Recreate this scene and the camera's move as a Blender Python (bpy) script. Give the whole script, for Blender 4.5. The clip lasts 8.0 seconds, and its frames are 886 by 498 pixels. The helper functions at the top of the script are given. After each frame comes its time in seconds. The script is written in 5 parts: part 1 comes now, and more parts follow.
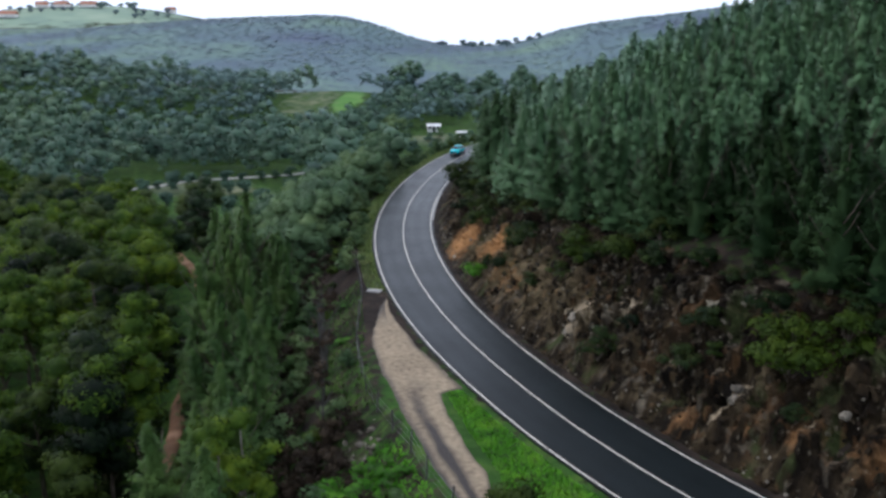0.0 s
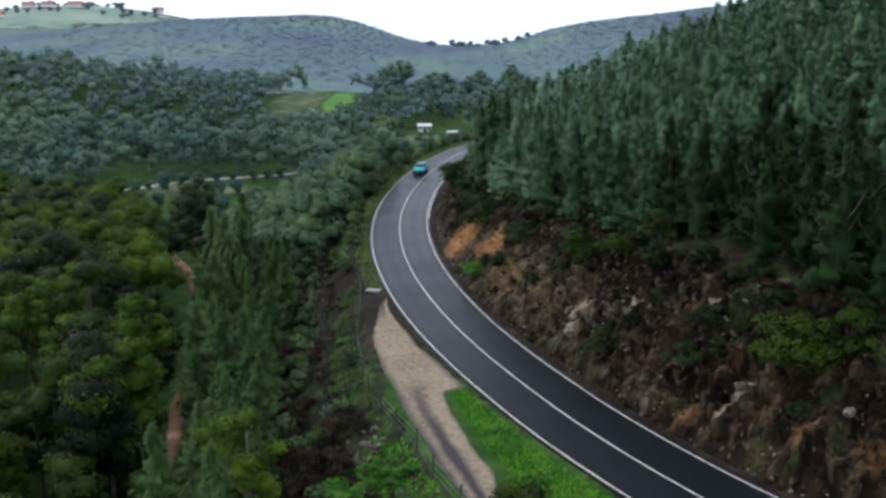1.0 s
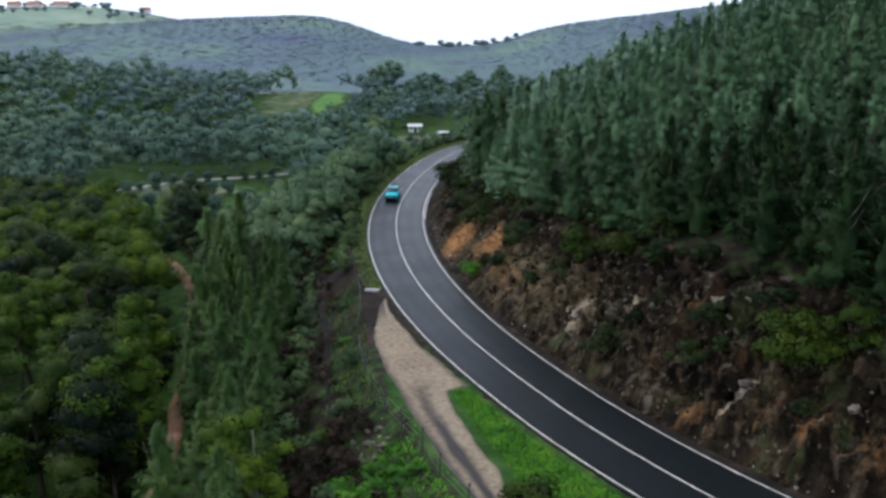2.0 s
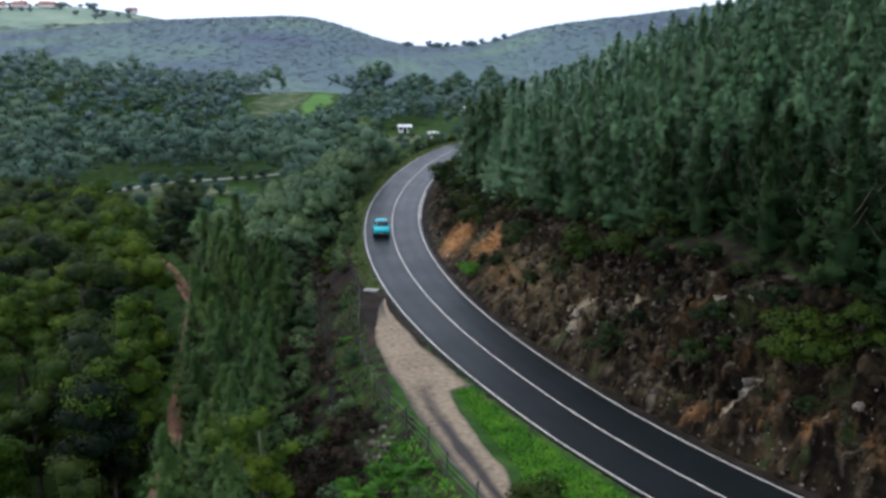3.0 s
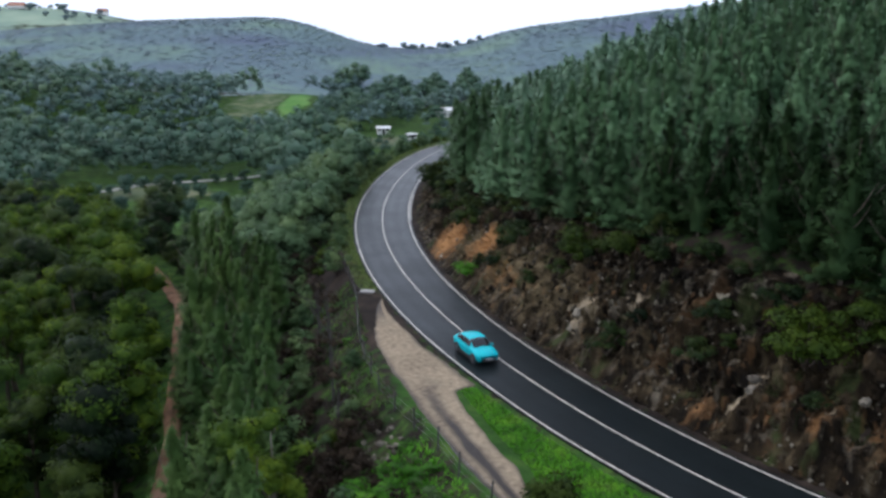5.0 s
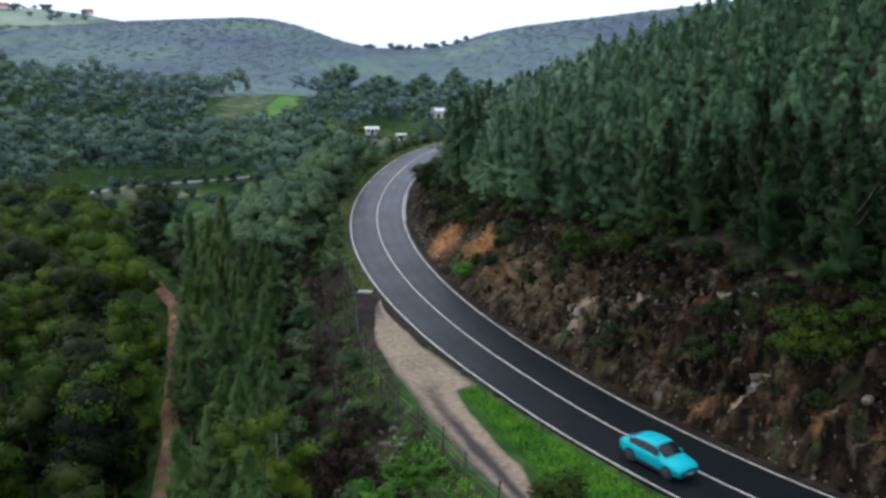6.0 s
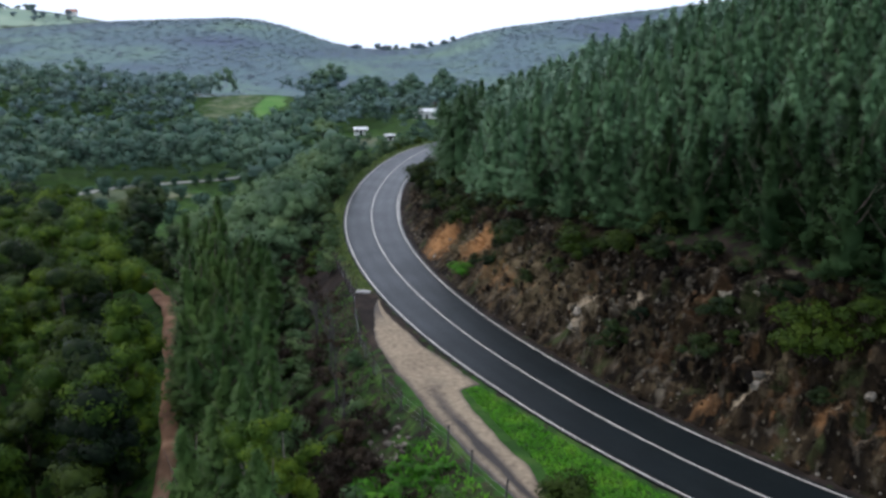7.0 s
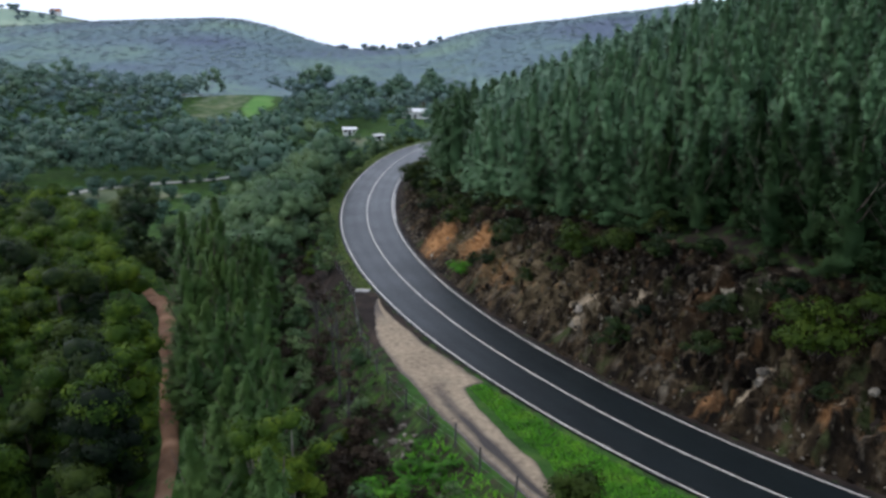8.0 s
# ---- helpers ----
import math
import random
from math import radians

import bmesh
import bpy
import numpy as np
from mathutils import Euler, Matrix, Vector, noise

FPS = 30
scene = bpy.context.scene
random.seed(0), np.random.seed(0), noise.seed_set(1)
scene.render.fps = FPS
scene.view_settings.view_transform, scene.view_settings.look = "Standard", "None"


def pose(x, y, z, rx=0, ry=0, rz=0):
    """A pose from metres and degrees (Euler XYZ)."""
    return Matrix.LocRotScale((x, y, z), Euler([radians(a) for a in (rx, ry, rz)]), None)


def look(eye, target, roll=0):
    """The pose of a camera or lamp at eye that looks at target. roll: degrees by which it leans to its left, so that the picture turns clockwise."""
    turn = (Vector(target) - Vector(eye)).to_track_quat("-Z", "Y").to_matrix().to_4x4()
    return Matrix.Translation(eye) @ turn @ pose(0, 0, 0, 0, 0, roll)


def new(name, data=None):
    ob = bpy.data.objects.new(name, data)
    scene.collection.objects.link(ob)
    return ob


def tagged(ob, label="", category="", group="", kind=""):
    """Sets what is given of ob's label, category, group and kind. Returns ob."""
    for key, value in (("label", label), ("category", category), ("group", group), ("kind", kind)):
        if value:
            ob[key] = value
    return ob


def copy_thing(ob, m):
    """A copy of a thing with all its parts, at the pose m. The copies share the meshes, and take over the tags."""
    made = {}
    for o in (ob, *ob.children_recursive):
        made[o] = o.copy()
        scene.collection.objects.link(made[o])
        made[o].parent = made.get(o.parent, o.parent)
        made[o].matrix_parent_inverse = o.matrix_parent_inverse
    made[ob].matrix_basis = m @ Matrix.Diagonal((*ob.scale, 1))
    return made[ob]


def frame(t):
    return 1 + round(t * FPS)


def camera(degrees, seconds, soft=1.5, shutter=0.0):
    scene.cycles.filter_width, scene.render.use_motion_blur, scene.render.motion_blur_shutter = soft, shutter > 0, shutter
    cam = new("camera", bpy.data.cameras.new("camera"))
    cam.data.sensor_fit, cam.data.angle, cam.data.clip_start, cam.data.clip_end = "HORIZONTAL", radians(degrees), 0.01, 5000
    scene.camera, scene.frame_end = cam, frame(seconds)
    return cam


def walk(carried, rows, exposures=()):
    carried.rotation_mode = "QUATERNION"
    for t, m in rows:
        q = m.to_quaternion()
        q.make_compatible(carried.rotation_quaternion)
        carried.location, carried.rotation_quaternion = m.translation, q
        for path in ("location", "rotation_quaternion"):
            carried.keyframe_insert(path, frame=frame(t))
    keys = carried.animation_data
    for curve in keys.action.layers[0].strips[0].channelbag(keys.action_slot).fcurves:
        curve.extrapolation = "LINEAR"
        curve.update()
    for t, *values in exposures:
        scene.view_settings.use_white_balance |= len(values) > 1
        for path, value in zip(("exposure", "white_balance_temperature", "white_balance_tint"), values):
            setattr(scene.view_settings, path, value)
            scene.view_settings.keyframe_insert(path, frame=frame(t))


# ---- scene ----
cam = camera(51, 8.0, soft=3.0, shutter=0.4)
walk(cam, [
    (0.0, look((4.410, 0.341, 24.321), (1.454, 48.737, 12.110), 0.43)),
    (0.5, look((3.980, 0.297, 24.285), (1.318, 48.710, 12.074), 0.40)),
    (1.0, look((3.516, 0.249, 24.246), (1.160, 48.679, 12.043), 0.39)),
    (1.5, look((3.030, 0.199, 24.207), (0.989, 48.647, 12.017), 0.41)),
    (2.2, look((2.328, 0.134, 24.154), (0.743, 48.605, 11.989), 0.45)),
    (3.0, look((1.514, 0.072, 24.102), (0.467, 48.567, 11.971), 0.50)),
    (3.5, look((1.006, 0.042, 24.073), (0.303, 48.549, 11.966), 0.54)),
    (4.0, look((0.501, 0.018, 24.048), (0.148, 48.535, 11.966), 0.57)),
    (4.5, look((0.000, 0.000, 24.026), (0.000, 48.524, 11.968), 0.59)),
    (5.2, look((-0.700, -0.020, 23.997), (-0.198, 48.510, 11.971), 0.62)),
    (6.0, look((-1.511, -0.043, 23.961), (-0.427, 48.485, 11.969), 0.65)),
    (6.5, look((-2.034, -0.066, 23.934), (-0.582, 48.458, 11.960), 0.67)),
    (7.0, look((-2.579, -0.100, 23.899), (-0.755, 48.415, 11.940), 0.70)),
    (7.5, look((-3.157, -0.152, 23.852), (-0.958, 48.350, 11.908), 0.74)),
    (8.0, look((-3.780, -0.229, 23.791), (-1.202, 48.258, 11.859), 0.80)),
], exposures=((0.0, 0.08, 6420, 15), (8.0, 0.08, 6420, 15)))

# ---- overcast light ----
SUN_UP, SUN_TURN = radians(48), radians(-60)
world = bpy.data.worlds.new("sky")
scene.world = world
world.use_nodes = True
wn, wl = world.node_tree.nodes, world.node_tree.links
wn.clear()
sky = wn.new("ShaderNodeTexSky")
sky.sky_type, sky.sun_disc = "NISHITA", False
sky.sun_elevation, sky.sun_rotation = SUN_UP, SUN_TURN
sky.air_density, sky.dust_density, sky.ozone_density = 1.0, 4.0, 1.0
pale = wn.new("ShaderNodeHueSaturation")
pale.inputs["Saturation"].default_value = 0.35
cloud = wn.new("ShaderNodeMix")
cloud.data_type = "RGBA"
cloud.inputs[0].default_value = 0.72
cloud.inputs[7].default_value = (6.2, 7.3, 9.0, 1)
wbg = wn.new("ShaderNodeBackground")
wbg.inputs["Strength"].default_value = 0.205
wout = wn.new("ShaderNodeOutputWorld")
wl.new(sky.outputs[0], pale.inputs["Color"])
wl.new(pale.outputs[0], cloud.inputs[6])
wl.new(cloud.outputs[2], wbg.inputs["Color"])
wl.new(wbg.outputs[0], wout.inputs[0])
sun = new("sun", bpy.data.lights.new("sun", "SUN"))
sun.data.energy, sun.data.angle, sun.data.color = 0.6, radians(20), (1.0, 0.97, 0.92)
sun.matrix_world = look((60 * math.sin(SUN_TURN), 60 * math.cos(SUN_TURN), 60 * math.tan(SUN_UP)), (0, 0, 0))


# ---- materials ----
def ramp_mat(name, colours, scale=1.0, detail=6.0, rough=0.85, bump=0.0, bump_scale=8.0, low=0.3, high=0.7,
             per_object=0.0, per_island=0.0, through_light=0.0, metal=0.0, coat=0.0, big=0.0, spec=0.5, stretch=(1, 1, 1)):
    """A surface whose colour wanders through `colours` by noise of `scale` per metre, with a second, finer relief."""
    m = bpy.data.materials.new(name)
    m.use_nodes = True
    n, l = m.node_tree.nodes, m.node_tree.links
    b = n["Principled BSDF"]
    b.inputs["Roughness"].default_value, b.inputs["Metallic"].default_value = rough, metal
    b.inputs["Coat Weight"].default_value = coat
    b.inputs["Specular IOR Level"].default_value = spec
    geo = n.new("ShaderNodeNewGeometry")
    mp = n.new("ShaderNodeMapping")
    mp.inputs["Scale"].default_value = stretch
    l.new(geo.outputs["Position"], mp.inputs["Vector"])
    nz = n.new("ShaderNodeTexNoise")
    nz.inputs["Scale"].default_value, nz.inputs["Detail"].default_value = scale, detail
    l.new(mp.outputs[0], nz.inputs["Vector"])
    r = n.new("ShaderNodeMapRange")
    r.inputs[1].default_value, r.inputs[2].default_value = low, high
    l.new(nz.outputs["Fac"], r.inputs[0])
    value = r.outputs[0]

    def add(socket, amount):
        nonlocal value
        a = n.new("ShaderNodeMath")
        a.operation = "MULTIPLY_ADD"
        l.new(socket, a.inputs[0])
        a.inputs[1].default_value, a.inputs[2].default_value = amount, -amount / 2
        s = n.new("ShaderNodeMath")
        s.operation = "ADD"
        l.new(value, s.inputs[0])
        l.new(a.outputs[0], s.inputs[1])
        value = s.outputs[0]

    if per_object:
        add(n.new("ShaderNodeObjectInfo").outputs["Random"], per_object)
    if per_island:
        add(geo.outputs["Random Per Island"], per_island)
    if big:
        nb = n.new("ShaderNodeTexNoise")
        nb.inputs["Scale"].default_value, nb.inputs["Detail"].default_value = scale * 0.12, 3
        l.new(geo.outputs["Position"], nb.inputs["Vector"])
        add(nb.outputs["Fac"], big)
    cr = n.new("ShaderNodeValToRGB")
    e = cr.color_ramp.elements
    while len(e) < len(colours):
        e.new(0.5)
    for i, c in enumerate(colours):
        e[i].position, e[i].color = i / max(1, len(colours) - 1), (*c, 1)
    l.new(value, cr.inputs[0])
    l.new(cr.outputs[0], b.inputs["Base Color"])
    if bump:
        n2 = n.new("ShaderNodeTexNoise")
        n2.inputs["Scale"].default_value, n2.inputs["Detail"].default_value = bump_scale, 5
        l.new(mp.outputs[0], n2.inputs["Vector"])
        bp = n.new("ShaderNodeBump")
        bp.inputs["Strength"].default_value, bp.inputs["Distance"].default_value = bump, 0.1
        l.new(n2.outputs["Fac"], bp.inputs["Height"])
        l.new(bp.outputs[0], b.inputs["Normal"])
    if through_light:
        t = n.new("ShaderNodeBsdfTranslucent")
        l.new(cr.outputs[0], t.inputs["Color"])
        mx = n.new("ShaderNodeMixShader")
        mx.inputs[0].default_value = through_light
        l.new(b.outputs[0], mx.inputs[1])
        l.new(t.outputs[0], mx.inputs[2])
        l.new(mx.outputs[0], n["Material Output"].inputs["Surface"])
    return m


def plain(name, colour, rough=0.5, metal=0.0, coat=0.0):
    return ramp_mat(name, [tuple(c * 0.9 for c in colour), tuple(min(1, c * 1.1) for c in colour)], 3.0, 4, rough, metal=metal, coat=coat)


def leaf(name, colours, scale=0.5, gloss=0.6, light=0.3, **kw):
    return ramp_mat(name, colours, scale, 4, gloss, per_object=kw.get("per_object", 0.35), per_island=kw.get("per_island", 0.5),
                    through_light=light, spec=kw.get("spec", 0.3), low=0.25, high=0.75, big=kw.get("big", 0.0))


# Needles coloured darker for the shade at the foot of the wood.
M_PINE = leaf("pine needles darkened for shade", [(0.010, 0.026, 0.009), (0.018, 0.040, 0.013), (0.030, 0.058, 0.019)], 0.3, light=0.2, per_object=0.4, per_island=0.14, spec=0.06)
# Mist over the upper slope is put into this needle colour.
M_PINE_HAZED = leaf("pine needles greyed for mist", [(0.060, 0.130, 0.058), (0.084, 0.166, 0.074), (0.112, 0.200, 0.092)], 0.2, 0.6, 0.2, per_object=0.3, per_island=0.12, spec=0.15)
# Farthest pines: the same needles painted paler and bluer as mist.
M_PINE_MIST = leaf("wood needles paled for mist", [(0.098, 0.186, 0.110), (0.134, 0.230, 0.136), (0.168, 0.264, 0.164)], 0.12, 0.6, 0.2, per_object=0, per_island=0.12, big=0.6, spec=0.3)
M_PINE_EDGE = leaf("wood needles paled for mist edge", [(0.032, 0.070, 0.028), (0.046, 0.092, 0.036), (0.064, 0.114, 0.046)], 0.2, 0.6, 0.2, per_object=0.2, per_island=0.14, spec=0.08)
M_FEATHER = leaf("feathery needles", [(0.026, 0.062, 0.017), (0.048, 0.093, 0.024), (0.076, 0.126, 0.031)], 0.3, light=0.2, per_object=0.5, per_island=0.3, spec=0.06)
M_BROAD = leaf("broad leaves", [(0.003, 0.009, 0.003), (0.009, 0.021, 0.0045), (0.038, 0.060, 0.008)], per_object=1.0, per_island=0.35, spec=0.10)
M_LIME = leaf("young leaves", [(0.014, 0.036, 0.004), (0.040, 0.080, 0.007), (0.115, 0.165, 0.012)], per_island=0.4, spec=0.10)
# Haze over the far hills is mixed into this leaf colour.
M_HAZED_HILL = leaf("hill leaves paled blue-grey for haze", [(0.082, 0.104, 0.144), (0.096, 0.144, 0.150), (0.136, 0.204, 0.138)], 0.012, 0.7, 0.1, per_object=0.0, per_island=0.08, big=0.8, spec=0.2)
# Valley foliage carries painted haze: lighter, greyer and bluer than near leaves.
M_HAZED_VALLEY = leaf("valley leaves greyed for haze", [(0.032, 0.070, 0.050), (0.058, 0.112, 0.072), (0.096, 0.160, 0.082)], 0.07, 0.6, 0.2, per_object=0.0, per_island=0.14, big=1.2, spec=0.15)
# Next haze step in leaf colour, paler than the valley trees.
M_HAZED_FOOT = leaf("hill-foot leaves paled for haze", [(0.064, 0.110, 0.110), (0.094, 0.158, 0.140), (0.130, 0.200, 0.146)], 0.05, 0.6, 0.2, per_object=0.0, per_island=0.10, big=1.6, spec=0.15)
# Green lifted and greyed to take in the haze beyond the bend.
M_SLOPE = leaf("slope leaves lifted for haze", [(0.045, 0.088, 0.044), (0.078, 0.136, 0.060), (0.118, 0.180, 0.070)], 0.1, 0.6, 0.2, per_object=0.6, per_island=0.15, spec=0.15)
# Lighter copy of the broad leaves, with haze painted into the green.
M_HAZED_MIDVALLEY = leaf("broad leaves lifted for haze", [(0.008, 0.020, 0.008), (0.020, 0.040, 0.013), (0.060, 0.086, 0.020)], 0.2, 0.6, 0.2, per_object=0.9, per_island=0.2, spec=0.1)
M_SHRUB = leaf("shrub leaves", [(0.008, 0.018, 0.005), (0.020, 0.036, 0.008), (0.048, 0.066, 0.012)], 0.6, per_object=0.8, spec=0.12)
M_SCRUB = leaf("dull scrub leaves", [(0.028, 0.058, 0.024), (0.056, 0.098, 0.038), (0.100, 0.144, 0.054)], 0.5, light=0.2, per_object=0.7, per_island=0.25, spec=0.08)
M_OLIVE = leaf("olive bush leaves", [(0.015, 0.031, 0.003), (0.030, 0.055, 0.004), (0.060, 0.090, 0.007)], 0.6, spec=0.12)
M_FERN = leaf("bracken fronds", [(0.012, 0.062, 0.004), (0.034, 0.130, 0.009), (0.074, 0.200, 0.015)], 0.6, spec=0.08)
M_GRASS = leaf("grass blades", [(0.028, 0.120, 0.006), (0.058, 0.210, 0.010), (0.120, 0.29, 0.016)], 0.5, light=0.2, per_object=0, per_island=0.3, big=0.9, spec=0.08)
M_BANK = leaf("bank grass", [(0.014, 0.044, 0.008), (0.032, 0.080, 0.012), (0.070, 0.135, 0.020)], 0.5, light=0.2, per_object=0, per_island=0.3, big=0.9, spec=0.08)
M_VERGE = leaf("rough verge grass", [(0.045, 0.085, 0.014), (0.085, 0.135, 0.024), (0.14, 0.175, 0.04)], 0.5, per_object=0, big=0.6)
M_DRY = leaf("dry twigs", [(0.012, 0.009, 0.006), (0.024, 0.017, 0.011), (0.050, 0.035, 0.021)], 0.6, light=0.1, spec=0.05)
M_BARK = ramp_mat("bark", [(0.03, 0.022, 0.018), (0.09, 0.07, 0.055), (0.16, 0.13, 0.105)], 2.5, stretch=(3, 3, 0.6), bump=0.6, bump_scale=9, spec=0.15)
M_PALEBARK = ramp_mat("pale bark", [(0.12, 0.10, 0.08), (0.26, 0.23, 0.19)], 2.0, stretch=(3, 3, 0.6), bump=0.4)
M_ASPHALT = ramp_mat("damp asphalt", [(0.0042, 0.0053, 0.0050), (0.0060, 0.0076, 0.0072), (0.0086, 0.0108, 0.0104)], 0.35, 10, 0.42, bump=0.06, bump_scale=60, spec=0.07, big=0.4)


def wear_mat(m, colour, smooth):
    """Lets the surface lighten and smooth where its wear says so."""
    n, l = m.node_tree.nodes, m.node_tree.links
    b = n["Principled BSDF"]
    base = b.inputs["Base Color"].links[0].from_socket
    a = n.new("ShaderNodeAttribute")
    a.attribute_name = "wear"
    geo = n.new("ShaderNodeNewGeometry")
    nz = n.new("ShaderNodeTexNoise")
    nz.inputs["Scale"].default_value, nz.inputs["Detail"].default_value = 0.22, 8
    l.new(geo.outputs["Position"], nz.inputs["Vector"])
    k = n.new("ShaderNodeMath")
    k.operation = "MULTIPLY"
    l.new(a.outputs["Fac"], k.inputs[0])
    l.new(nz.outputs["Fac"], k.inputs[1])
    mx = n.new("ShaderNodeMix")
    mx.data_type = "RGBA"
    l.new(k.outputs[0], mx.inputs[0])
    l.new(base, mx.inputs[6])
    mx.inputs[7].default_value = (*colour, 1)
    l.new(mx.outputs[2], b.inputs["Base Color"])
    r = n.new("ShaderNodeMapRange")
    r.inputs[3].default_value, r.inputs[4].default_value = b.inputs["Roughness"].default_value, smooth
    l.new(k.outputs[0], r.inputs[0])
    l.new(r.outputs[0], b.inputs["Roughness"])
    return m


wear_mat(M_ASPHALT, (0.010, 0.0140, 0.0155), 0.25)
M_LINE = ramp_mat("worn road paint", [(0.28, 0.255, 0.21), (0.53, 0.485, 0.41), (0.66, 0.61, 0.52)], 2.2, 9, 0.55, bump=0.1, bump_scale=40, low=0.25, high=0.6)
M_GRAVEL = ramp_mat("packed gravel", [(0.10, 0.077, 0.053), (0.20, 0.153, 0.104), (0.275, 0.215, 0.145), (0.33, 0.265, 0.183)], 2.6, 9, 0.9, bump=0.3, bump_scale=24, low=0.18, high=0.80, spec=0.1, big=0.7)
M_TRACK = ramp_mat("red clay track", [(0.10, 0.06, 0.035), (0.20, 0.11, 0.065), (0.28, 0.17, 0.11)], 0.4, 10, 0.95, bump=0.5, bump_scale=6, spec=0.1)
M_STONE = ramp_mat("pale stone", [(0.05, 0.042, 0.033), (0.13, 0.112, 0.086), (0.30, 0.26, 0.20)], 1.2, 10, 0.9, bump=0.8, bump_scale=5, spec=0.15)
M_GREYROCK = ramp_mat("weathered grey rock", [(0.010, 0.008, 0.005), (0.032, 0.026, 0.018), (0.080, 0.068, 0.046), (0.19, 0.165, 0.12)], 1.6, 10, 0.9, bump=0.7, bump_scale=6, per_island=0.7, spec=0.1, low=0.36, high=0.76)
M_CONCRETE = ramp_mat("concrete", [(0.22, 0.21, 0.19), (0.36, 0.35, 0.32)], 2.0, 8, 0.8, bump=0.3)
wear_mat(M_GRAVEL, (0.040, 0.034, 0.030), 0.6)
M_POST = ramp_mat("weathered post", [(0.02, 0.018, 0.016), (0.06, 0.052, 0.045)], 5, 6, 0.9, stretch=(2, 2, 0.4))
M_WIRE = plain("galvanised wire", (0.22, 0.22, 0.22), 0.5, 0.7)
M_WHITEWALL = ramp_mat("white render", [(0.55, 0.54, 0.5), (0.78, 0.77, 0.74)], 0.8, 6, 0.8)
M_REDROOF = ramp_mat("clay roof tiles", [(0.22, 0.09, 0.055), (0.36, 0.16, 0.10)], 0.8, 6, 0.85)
M_GREYROOF = ramp_mat("pale sheet roof", [(0.45, 0.45, 0.44), (0.66, 0.66, 0.64)], 0.5, 6, 0.5)
M_DARKGLASS = plain("dark pane", (0.02, 0.024, 0.028), 0.08)


def ground_mat():
    """Earth and litter, with herbs, fields and far haze colour where the sheet's cover says so."""
    m = ramp_mat("earth and litter", [(0.009, 0.007, 0.006), (0.020, 0.015, 0.012), (0.042, 0.030, 0.022)], 0.45, 10, 0.95, bump=0.8, bump_scale=3, big=0.5, spec=0.08)
    n, l = m.node_tree.nodes, m.node_tree.links
    b = n["Principled BSDF"]
    base = b.inputs["Base Color"].links[0].from_socket
    geo = n.new("ShaderNodeNewGeometry")
    for attr, cols, sc in (("herbs", [(0.012, 0.034, 0.007), (0.026, 0.066, 0.012), (0.055, 0.10, 0.018)], 0.5),
                           ("meadow", [(0.04, 0.11, 0.025), (0.075, 0.17, 0.04), (0.12, 0.20, 0.06)], 0.05),
                           ("stubble", [(0.06, 0.085, 0.05), (0.095, 0.115, 0.065), (0.15, 0.15, 0.09)], 0.08),
                           # Haze on the far ground, laid on as a blue-grey colour.
                           ("far_haze", [(0.082, 0.103, 0.142), (0.096, 0.142, 0.152), (0.132, 0.200, 0.144)], 0.010),
                           # Far field, its green paled in colour to stand for haze.
                           ("pasture", [(0.15, 0.21, 0.17), (0.19, 0.26, 0.19), (0.24, 0.30, 0.22)], 0.02)):
        a = n.new("ShaderNodeAttribute")
        a.attribute_name = attr
        nz = n.new("ShaderNodeTexNoise")
        nz.inputs["Scale"].default_value, nz.inputs["Detail"].default_value = sc, 9
        l.new(geo.outputs["Position"], nz.inputs["Vector"])
        cr = n.new("ShaderNodeValToRGB")
        e = cr.color_ramp.elements
        e.new(0.5)
        for i, c in enumerate(cols):
            e[i].position, e[i].color = 0.3 + 0.2 * i, (*c, 1)
        l.new(nz.outputs["Fac"], cr.inputs[0])
        n3 = n.new("ShaderNodeTexNoise")
        n3.inputs["Scale"].default_value, n3.inputs["Detail"].default_value = sc * 2.5, 8
        l.new(geo.outputs["Position"], n3.inputs["Vector"])
        ad = n.new("ShaderNodeMath")
        ad.operation = "ADD"
        l.new(a.outputs["Fac"], ad.inputs[0])
        l.new(n3.outputs["Fac"], ad.inputs[1])
        mr = n.new("ShaderNodeMapRange")
        mr.inputs[1].default_value, mr.inputs[2].default_value = 0.85, 1.1
        l.new(ad.outputs[0], mr.inputs[0])
        mx = n.new("ShaderNodeMix")
        mx.data_type = "RGBA"
        l.new(mr.outputs[0], mx.inputs[0])
        l.new(base, mx.inputs[6])
        l.new(cr.outputs[0], mx.inputs[7])
        base = mx.outputs[2]
    l.new(base, b.inputs["Base Color"])
    return m


M_GROUND = ground_mat()


# ---- the plan: road line, heights ----
def smooth_line(knots, step=1.0):
    """An even polyline through the knots (Catmull-Rom)."""
    k = np.array(knots, float)
    k = np.vstack([2 * k[0] - k[1], k, 2 * k[-1] - k[-2]])
    out = []
    for i in range(1, len(k) - 2):
        a, b, c, d = k[i - 1:i + 3]
        for t in np.linspace(0, 1, 24, endpoint=False):
            out.append(0.5 * (2 * b + (c - a) * t + (2 * a - 5 * b + 4 * c - d) * t * t + (3 * b - a - 3 * c + d) * t ** 3))
    out = np.array(out + [k[-2]])
    s = np.r_[0, np.cumsum(np.linalg.norm(np.diff(out, axis=0), axis=1))]
    q = np.linspace(0, s[-1], int(s[-1] / step) + 1)
    return np.stack([np.interp(q, s, out[:, j]) for j in range(out.shape[1])], 1)


